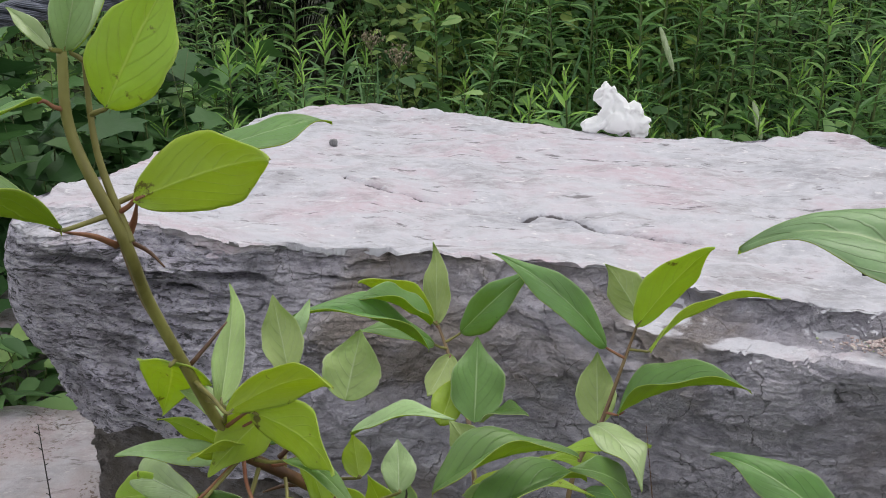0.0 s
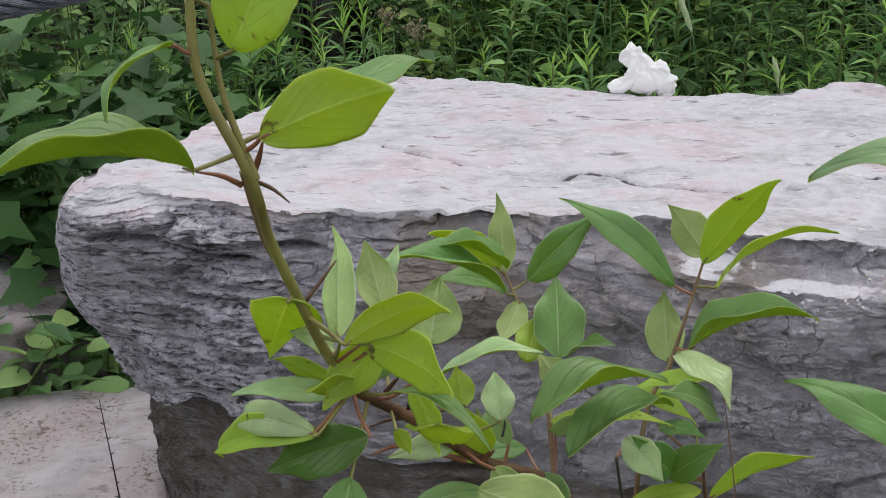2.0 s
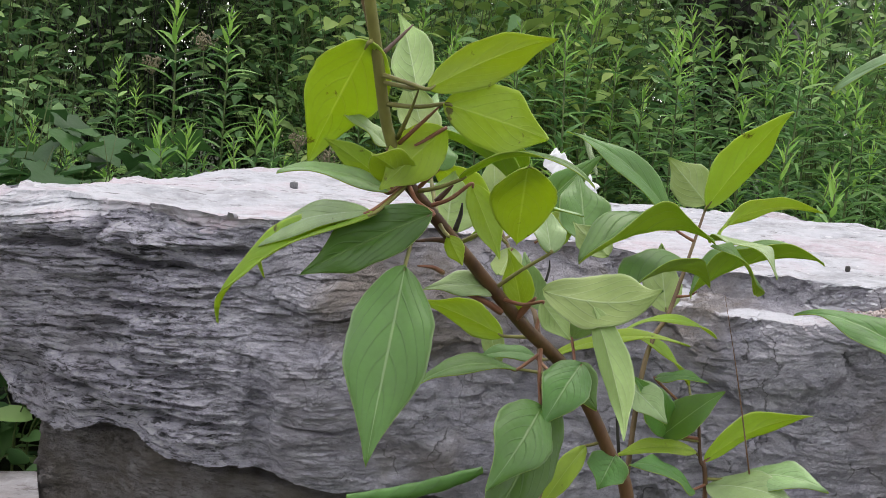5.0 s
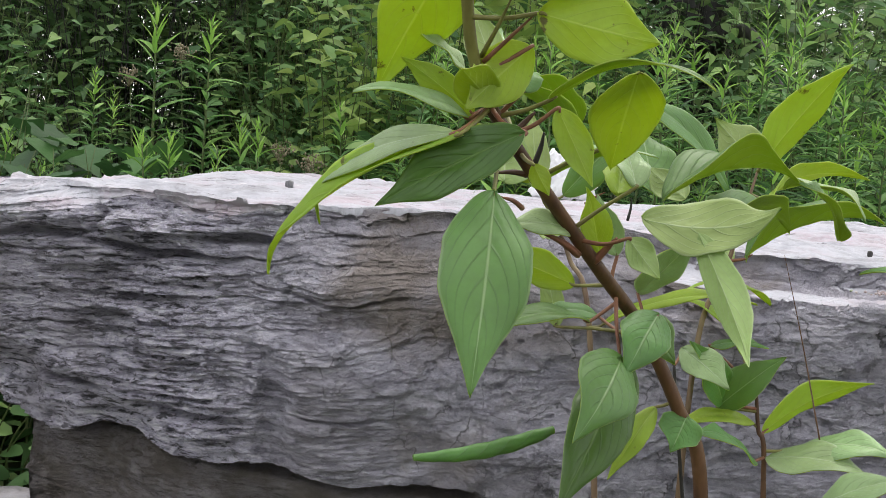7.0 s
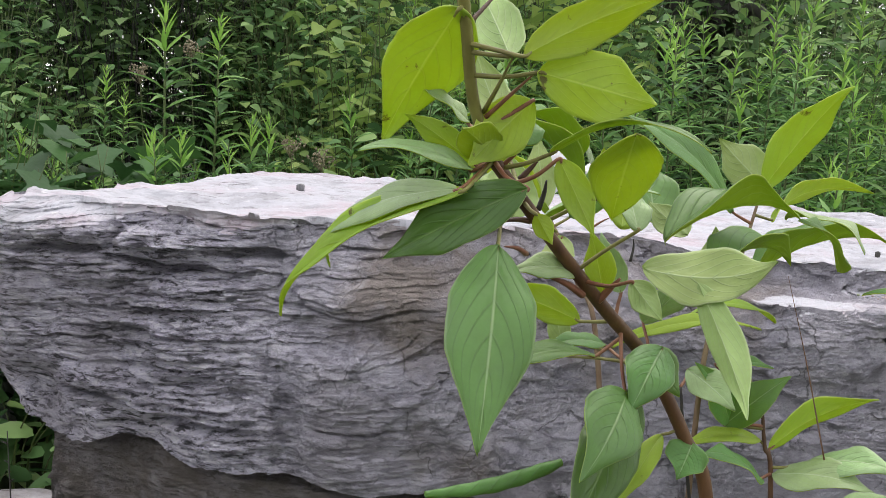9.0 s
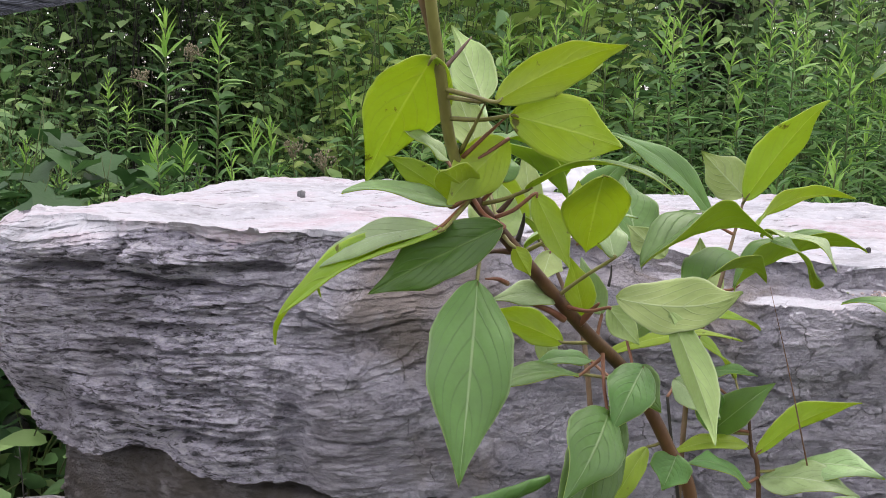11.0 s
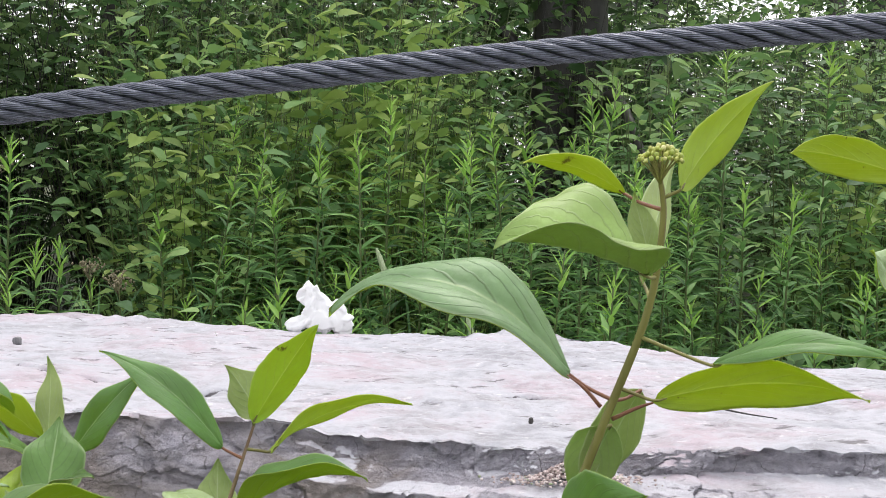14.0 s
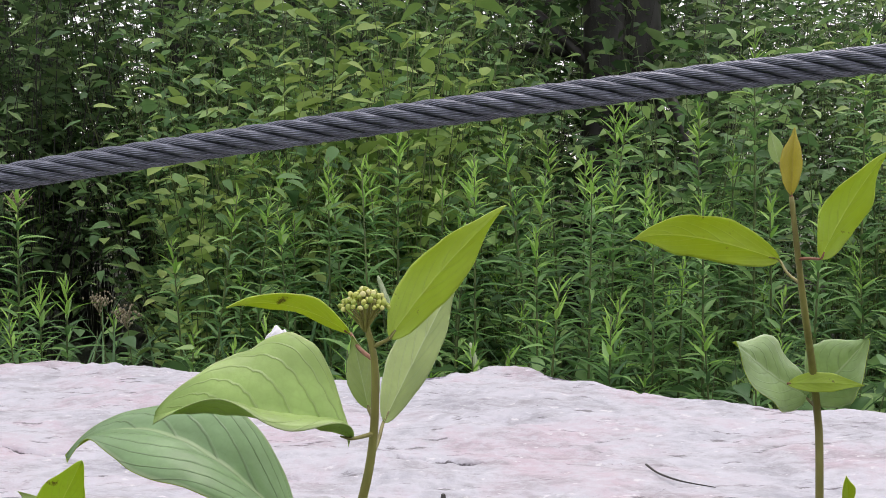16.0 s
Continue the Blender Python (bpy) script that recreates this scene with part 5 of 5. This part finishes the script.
def maple_template():
    """A flat leaf with five pointed lobes, unit length and width."""
    pts = [(0.30, 0.0)]
    for k, (a, r) in enumerate([(-150, 0.30), (-118, 0.42), (-92, 0.34), (-62, 0.56), (-34, 0.42), (0, 0.70), (34, 0.42), (62, 0.56), (92, 0.34), (118, 0.42), (150, 0.30)]):
        pts.append((0.30 + r * math.cos(radians(a)), r * math.sin(radians(a))))
    v = np.array([(x, y, -0.25 * x * x, 0.25 * abs(y)) for x, y in pts])
    return v, np.array([(0, i, i + 1, i + 1) for i in range(1, 11)])[:, :3]


MAPLE = [maple_template()]


def place(heap, template, where, yaw, rise, roll, size, width, mat=0):
    v, f = template
    p = np.stack([v[:, 0] * size, v[:, 1] * width, v[:, 2] * size + v[:, 3] * width], 1)
    m = np.array(Euler((roll, -rise, yaw)).to_matrix())
    heap.add(p @ m.T + np.array(where), f, mat)


def make_goldenrod(seed, tall, sway=0.05, dense=100):
    """An upright weed with narrow leaves all round its stem, crowded and paler at the tip."""
    rnd = random.Random(seed)
    ob = thing("goldenrod")
    lean = (rnd.uniform(-sway, sway), rnd.uniform(-sway, sway))
    pts = [(lean[0] * tall * k * k, lean[1] * tall * k * k, tall * k) for k in (0, 0.35, 0.7, 1.0)]
    line = curve_through(pts, 40)
    v, f = tube(pts, [0.0034, 0.0028, 0.0012], 6, 12)
    child("stem", mesh_of("stem", v, f, [WEED_STEM]), ob)
    heap = Heap()
    n = int(tall * dense)
    for i in range(n):
        k = 0.12 + 0.88 * (i / n) ** 0.9
        where = line[min(39, int(k * 39))]
        top = max(0.0, (k - 0.82) / 0.18)
        size = (0.072 if k < 0.8 else 0.072 * (1 - 0.60 * top)) * rnd.uniform(0.75, 1.15)
        rise = radians(rnd.uniform(15, 50) + 32 * top)
        droop = LANCE[rnd.choice((0, 1)) if top > 0.3 else rnd.choice((1, 2, 2, 3))]
        place(heap, droop, where, i * 2.399 + rnd.uniform(-0.4, 0.4), rise, rnd.uniform(-0.4, 0.4), size, size * rnd.uniform(0.12, 0.18), 1 if top > 0.25 else 0)
    tagged(child("leaves", heap.mesh("leaves", [GOLDENROD, GOLD_TOP]), ob), kind="stuff")
    return tagged(ob, "tall green goldenrod with narrow leaves up its stem", "weed", "goldenrod behind the rock")


def make_bush(seed, tall, wide, count, mat, leaf_size, name, label, category, group, forms=OVAL, slim=0.52):
    """A leafy bush: thin branches from the foot, oval leaves along them."""
    rnd = random.Random(seed)
    ob = thing(name)
    heap, twigs = Heap(), Heap()
    wood = TRUNK if tall > 2 else WEED_STEM
    branches = []
    for b in range(max(6, count // 26)):
        a, r = rnd.uniform(0, 6.283), wide * rnd.uniform(0.15, 1.0)
        top = tall * rnd.uniform(0.45, 1.0)
        pts = [(0.05 * math.cos(a), 0.05 * math.sin(a), 0), (0.5 * r * math.cos(a), 0.5 * r * math.sin(a), top * 0.55), (r * math.cos(a + 0.3), r * math.sin(a + 0.3), top)]
        branches.append(curve_through(pts, 30))
        v, f = tube(pts, [0.0030, 0.0019, 0.0007], 5, 10)
        twigs.add(v, f)
    for i in range(count):
        line = branches[i % len(branches)]
        k = rnd.uniform(0.2, 1.0)
        where = line[int(k * 29)] + np.array([rnd.gauss(0, 0.05), rnd.gauss(0, 0.05), rnd.gauss(0, 0.04)])
        size = leaf_size * rnd.uniform(0.6, 1.2)
        place(heap, rnd.choice(forms), where, rnd.uniform(0, 6.283), radians(rnd.uniform(-25, 40)), rnd.uniform(-0.6, 0.6), size, size * slim * rnd.uniform(0.87, 1.15))
    tagged(child("branchwork", twigs.mesh("branchwork", [wood]), ob), kind="stuff")
    tagged(child("leaves", heap.mesh("leaves", [mat]), ob), kind="stuff")
    return tagged(ob, label, category, group)


def make_grass(seed, tall, count):
    rnd = random.Random(seed)
    heap = Heap()
    for i in range(count):
        a = rnd.uniform(0, 6.283)
        where = (rnd.gauss(0, 0.03), rnd.gauss(0, 0.03), 0)
        size = tall * rnd.uniform(0.5, 1.15)
        place(heap, rnd.choice(BLADE), where, a, radians(rnd.uniform(55, 85)), rnd.uniform(-0.5, 0.5), size, rnd.uniform(0.007, 0.013))
    ob = child("grass_tuft", heap.mesh("grass_tuft", [GRASS]))
    return tagged(ob, "tuft of long arching green grass blades", "grass", "grass tufts behind the rock", "stuff")


def scatter(kinds, spots, rnd, spread=0.12):
    used = set()
    for x, y in spots:
        k = rnd.randrange(len(kinds))
        s = 1 + rnd.uniform(-spread, spread)
        m = pose(x, y, 0, rnd.uniform(-4, 4), rnd.uniform(-4, 4), rnd.uniform(0, 360)) @ Matrix.Diagonal((s, s, s, 1))
        if k not in used:
            used.add(k)
            kinds[k].matrix_world = m
        else:
            c = copy_thing(kinds[k], m)
            c.scale = (s, s, s)


def spots_in(rnd, n, x0, x1, y0, y1, gap):
    out, tries = [], 0
    while len(out) < n and tries < n * 40:
        tries += 1
        p = (rnd.uniform(x0, x1), rnd.uniform(y0, y1))
        if all((p[0] - q[0]) ** 2 + (p[1] - q[1]) ** 2 > gap * gap for q in out):
            out.append(p)
    return out


dice = random.Random(7)


def clear(spots, lines, width):
    """Leaves out the spots that stand on lines of sight where the growth is thin."""
    return [(x, y) for x, y in spots if all(abs(x - (a + b * y)) > width for a, b in lines)]


GLADE = [(-0.16, 0.01)]
SKY = [(0.40, 0.40), (0.10, 0.43), (0.44, -0.24)]
GAPS = [(0.44, 0.395), (0.43, -0.262), (0.36, 0.20), (0.356, 0.262)]
scatter([make_goldenrod(100 + k, 0.46 + 0.05 * k) for k in range(4)], clear(spots_in(dice, 46, -0.5, 1.9, 1.84, 2.2, 0.10), GLADE, 0.10), dice)
scatter([make_goldenrod(110 + k, 0.62 + 0.06 * k) for k in range(6)], spots_in(dice, 84, -0.06, 2.6, 2.2, 3.1, 0.13), dice)
scatter([make_goldenrod(104 + k, 0.44 + 0.05 * k) for k in range(3)], clear(spots_in(dice, 26, -1.3, -0.1, 2.1, 2.75, 0.12), GLADE, 0.06), dice)
# single tall ones that stand clear of the rest: place and height
TALL_ONES = [(-0.433, 2.30, 0.846), (-0.335, 2.30, 0.834), (-0.608, 2.50, 0.725), (-0.558, 2.45, 0.687), (-0.424, 2.10, 0.590), (-0.361, 2.10, 0.594), (-0.238, 2.15, 0.628),
             (-0.699, 2.20, 0.576), (-0.215, 2.22, 0.627), (0.606, 2.20, 0.868), (0.840, 2.30, 0.890), (0.881, 2.20, 0.850), (0.945, 2.10, 0.782), (0.720, 2.10, 0.739), (0.300, 2.45, 0.873),
             (0.816, 2.10, 0.876), (0.935, 2.15, 0.845), (1.050, 2.12, 0.800), (1.175, 2.60, 1.008), (1.315, 2.60, 1.180), (1.574, 2.60, 1.180), (0.451, 2.40, 0.960)]
models = [make_goldenrod(180 + k, 0.66 + 0.12 * k, 0.012, 125) for k in range(4)]
tall_of = [0.66 + 0.12 * k for k in range(4)]
for i, (x, y, top) in enumerate(TALL_ONES):
    k = i if i < 4 else min(range(4), key=lambda c: abs(tall_of[c] - top))
    ob = models[k] if i < 4 else copy_thing(models[k], Matrix.Identity(4))
    size = top / tall_of[k]
    ob.matrix_basis = pose(x, y, 0, 0, 0, 77 * i) @ Matrix.Diagonal((size, size, size, 1))
scatter([make_grass(120 + k, 0.62, 22) for k in range(3)], spots_in(dice, 28, -1.2, 1.9, 2.15, 2.7, 0.15), dice)
SHRUB = ("leafy_shrub", "green broad-leaved shrub behind the weeds", "shrub", "shrubs behind the weeds")
scatter([make_bush(130 + k, 1.05 + 0.12 * k, 0.38, 520, BROAD, 0.055, *SHRUB) for k in range(4)], [p for p in spots_in(dice, 44, -2.4, 3.2, 2.8, 3.7, 0.26) if not -0.95 < p[0] < -0.2], dice)
scatter([make_bush(135 + k, 1.65 + 0.15 * k, 0.55, 850, BROAD, 0.060, *SHRUB, FAR_OVAL) for k in range(3)], clear(spots_in(dice, 40, -0.6, 4.2, 3.6, 5.0, 0.34), GAPS, 0.22), dice)
YELLOWISH = ("leafy_shrub", "yellow-green broad-leaved shrub with drooping leaves", "shrub", "shrubs behind the weeds")
scatter([make_bush(137 + k, 1.30 + 0.15 * k, 0.36, 620, YELLOW, 0.062, *YELLOWISH) for k in range(2)],
        [(-0.02, 2.95), (0.25, 3.05), (0.50, 2.9), (1.95, 3.0), (2.25, 3.05), (0.36, 3.4), (0.62, 3.4)], dice)
LOW = ("leafy_weed", "low dark broad-leaved weed", "weed", "low weeds beside the rock")
scatter([make_bush(140 + k, 0.5, 0.2, 120, BROAD, 0.065, *LOW) for k in range(3)],
        spots_in(dice, 22, -1.5, -0.45, 2.0, 2.7, 0.14) + spots_in(dice, 26, -0.3, 1.8, 1.82, 2.4, 0.15), dice)
LOBED = ("lobed_shrub", "low shrub with broad lobed dark green leaves", "shrub", "low weeds beside the rock")
scatter([make_bush(147 + k, 0.62, 0.17, 90, LOBED_LEAF, 0.095, *LOBED, MAPLE, 1.0) for k in range(2)],
        [(-0.50, 1.86), (-0.66, 1.80), (-0.80, 1.95), (-0.58, 2.0), (-0.95, 1.9), (-0.42, 2.05), (-0.72, 2.1)], dice)
scatter([make_bush(145, 0.22, 0.13, 46, BROAD, 0.075, *LOW)], [(-0.72, 1.52), (-0.62, 1.60), (-0.55, 1.72), (-0.8, 1.45)], dice)
TALL = ("tall_bush", "tall dark leafy bush at the wood's edge", "bush", "tall bushes at the wood's edge")
scatter([make_bush(150 + k, 2.4, 0.8, 1300, WOODS, 0.082, *TALL, FAR_OVAL) for k in range(4)], clear(clear(spots_in(dice, 66, -4.5, 6.5, 4.8, 7.4, 0.5), SKY, 0.16), GAPS[2:], 0.10) + [(-0.95, 4.3), (-0.55, 4.8), (-1.5, 4.6), (-1.0, 5.3)], dice)


def make_tree(seed, tall, radius, low=0.25):
    rnd = random.Random(seed)
    ob = thing("tree")
    pts = [(0, 0, -0.1), (0.08, 0.03, tall * 0.3), (-0.05, 0.1, tall * 0.65), (0.1, 0, tall)]
    v, f = tube(pts, [radius, radius * 0.8, radius * 0.5, radius * 0.2], 12, 24)
    child("trunk", mesh_of("trunk", v, f, [TRUNK]), ob)
    heap, limbs = Heap(), Heap()
    line = curve_through(pts, 40)
    for b in range(16):
        p0 = line[int(rnd.uniform(40 * low, 39))]
        a, r = rnd.uniform(0, 6.283), rnd.uniform(0.8, 1.8)
        end = p0 + np.array([r * math.cos(a), r * math.sin(a), rnd.uniform(-0.4, 0.9)])
        lp = [p0, (p0 + end) / 2 + np.array([0, 0, 0.2]), end]
        v, f = tube(lp, [radius * 0.3, radius * 0.18, 0.008], 6, 12)
        limbs.add(v, f)
        branch = curve_through(lp, 20)
        for i in range(125):
            where = branch[rnd.randrange(5, 20)] + np.array([rnd.gauss(0, 0.28), rnd.gauss(0, 0.28), rnd.gauss(0, 0.22)])
            size = rnd.uniform(0.08, 0.15)
            place(heap, rnd.choice(FAR_OVAL), where, rnd.uniform(0, 6.283), rnd.uniform(-0.6, 0.5), rnd.uniform(-0.6, 0.6), size, size * 0.5)
    tagged(child("limbwork", limbs.mesh("limbwork", [TRUNK]), ob), kind="stuff")
    tagged(child("crown", heap.mesh("crown", [WOODS]), ob), kind="stuff")
    return tagged(ob, "dark-trunked tree with a loose green crown", "tree", "trees behind the weeds")


scatter([make_tree(160 + k, 4.5, 0.14) for k in range(2)], clear(clear(spots_in(dice, 34, -8.0, 11.0, 8.0, 13.0, 1.1), SKY, 0.42), GAPS[2:], 0.30) + [(1.36, 5.0), (1.67, 5.15)], dice)

# taller tree at the wood's edge; its unseen crown is added to shade the bushes
scatter([make_tree(165, 6.0, 0.10, 0.5)], [(-0.74, 5.7)], dice)

# unseen trees added behind the camera to hold back frontal sky light
scatter([make_tree(170, 4.6, 0.13)], spots_in(dice, 12, -12.0, 12.0, -14.0, -9.0, 1.6), dice)


# ---- single weeds that stand out ----
def make_timothy(where, top, low):
    """A thin grass stalk with a dense furry head that leans."""
    ob = thing("timothy_grass", where)
    foot, top, low = np.array(where), np.array(top), np.array(low)
    v, f = tube([foot, foot * 0.4 + low * 0.6 + np.array([0, 0, 0.03]), low], [0.0012, 0.001, 0.0008], 5, 14)
    child("stalk", mesh_of("stalk", v - foot, f, [WEED_STEM]), ob)
    n, sides = 40, 18
    s = np.linspace(0, 1, n)[:, None]
    th = np.linspace(0, 2 * math.pi, sides + 1)[None]
    axis = (top - low) / np.linalg.norm(top - low)
    b1 = np.cross(axis, [0, 1, 0])
    b1 /= np.linalg.norm(b1)
    b2 = np.cross(axis, b1)
    r = 0.0052 * np.clip(np.sin(math.pi * np.clip(s, 0.01, 0.99)) ** 0.35, 0.15, 1) * (1 + 0.22 * lattice(np.round(s * 39) + 0 * th, np.round(th * 2.864) % sides + 0 * s, 0 * s + 0 * th, 9))
    p = low + s[..., None] * (top - low) + r[..., None] * (np.cos(th)[..., None] * b1 + np.sin(th)[..., None] * b2)
    child("seed_head", mesh_of("seed_head", p.reshape(-1, 3) - foot, grid_faces(n, sides + 1).tolist(), [SEED_HEAD], smooth=False), ob)
    tagged(ob, "thin timothy grass stalk with a pale green furry head", "grass", "timothy grass behind the rock")


make_timothy((0.43, 2.16, 0.0), (0.41, 2.14, 0.640), (0.440, 2.12, 0.560))
make_timothy((0.61, 2.06, 0.0), (0.584, 2.06, 0.520), (0.602, 2.04, 0.450))


def make_dried_flower(at, seed):
    """A stalk with a loose flat head of small pinkish-brown dry flowers."""
    rnd = random.Random(seed)
    at = np.array(at)
    foot = np.array([at[0] + 0.02, at[1] + 0.02, 0.0])
    ob = thing("dried_flower", tuple(foot))
    v, f = tube([foot, (foot + at) / 2 + np.array([0.01, 0, 0]), at], [0.002, 0.0016, 0.001], 5, 12)
    child("stalk", mesh_of("stalk", v - foot, f, [WEED_STEM]), ob)
    bm = bmesh.new()
    bmesh.ops.create_icosphere(bm, subdivisions=1, radius=1)
    p, q = np.array([w.co for w in bm.verts]), [[w.index for w in c.verts] for c in bm.faces]
    bm.free()
    heap = Heap()
    for i in range(80):
        d = np.array([rnd.gauss(0, 0.013), rnd.gauss(0, 0.011), rnd.gauss(0, 0.009)])
        heap.add(p * rnd.uniform(0.0013, 0.0028) * np.array([1, 1, 1.4]) + at + d - foot, q)
        if i % 5 == 0:
            v, f = tube([at - foot - np.array([0, 0, 0.03]), at - foot + d], [0.0006, 0.0003], 4, 4)
            heap.add(v, f)
    tagged(child("flower_head", heap.mesh("flower_head", [DRY_FLOWER]), ob), kind="stuff")
    tagged(ob, "weed stalk with a dry pinkish-brown flower head", "weed", "dried flowers behind the rock")


for k, at in enumerate([(-0.176, 2.33, 0.575), (-0.553, 2.61, 0.716), (-0.436, 2.60, 0.779), (-0.106, 2.27, 0.552)]):
    make_dried_flower(at, 200 + k)
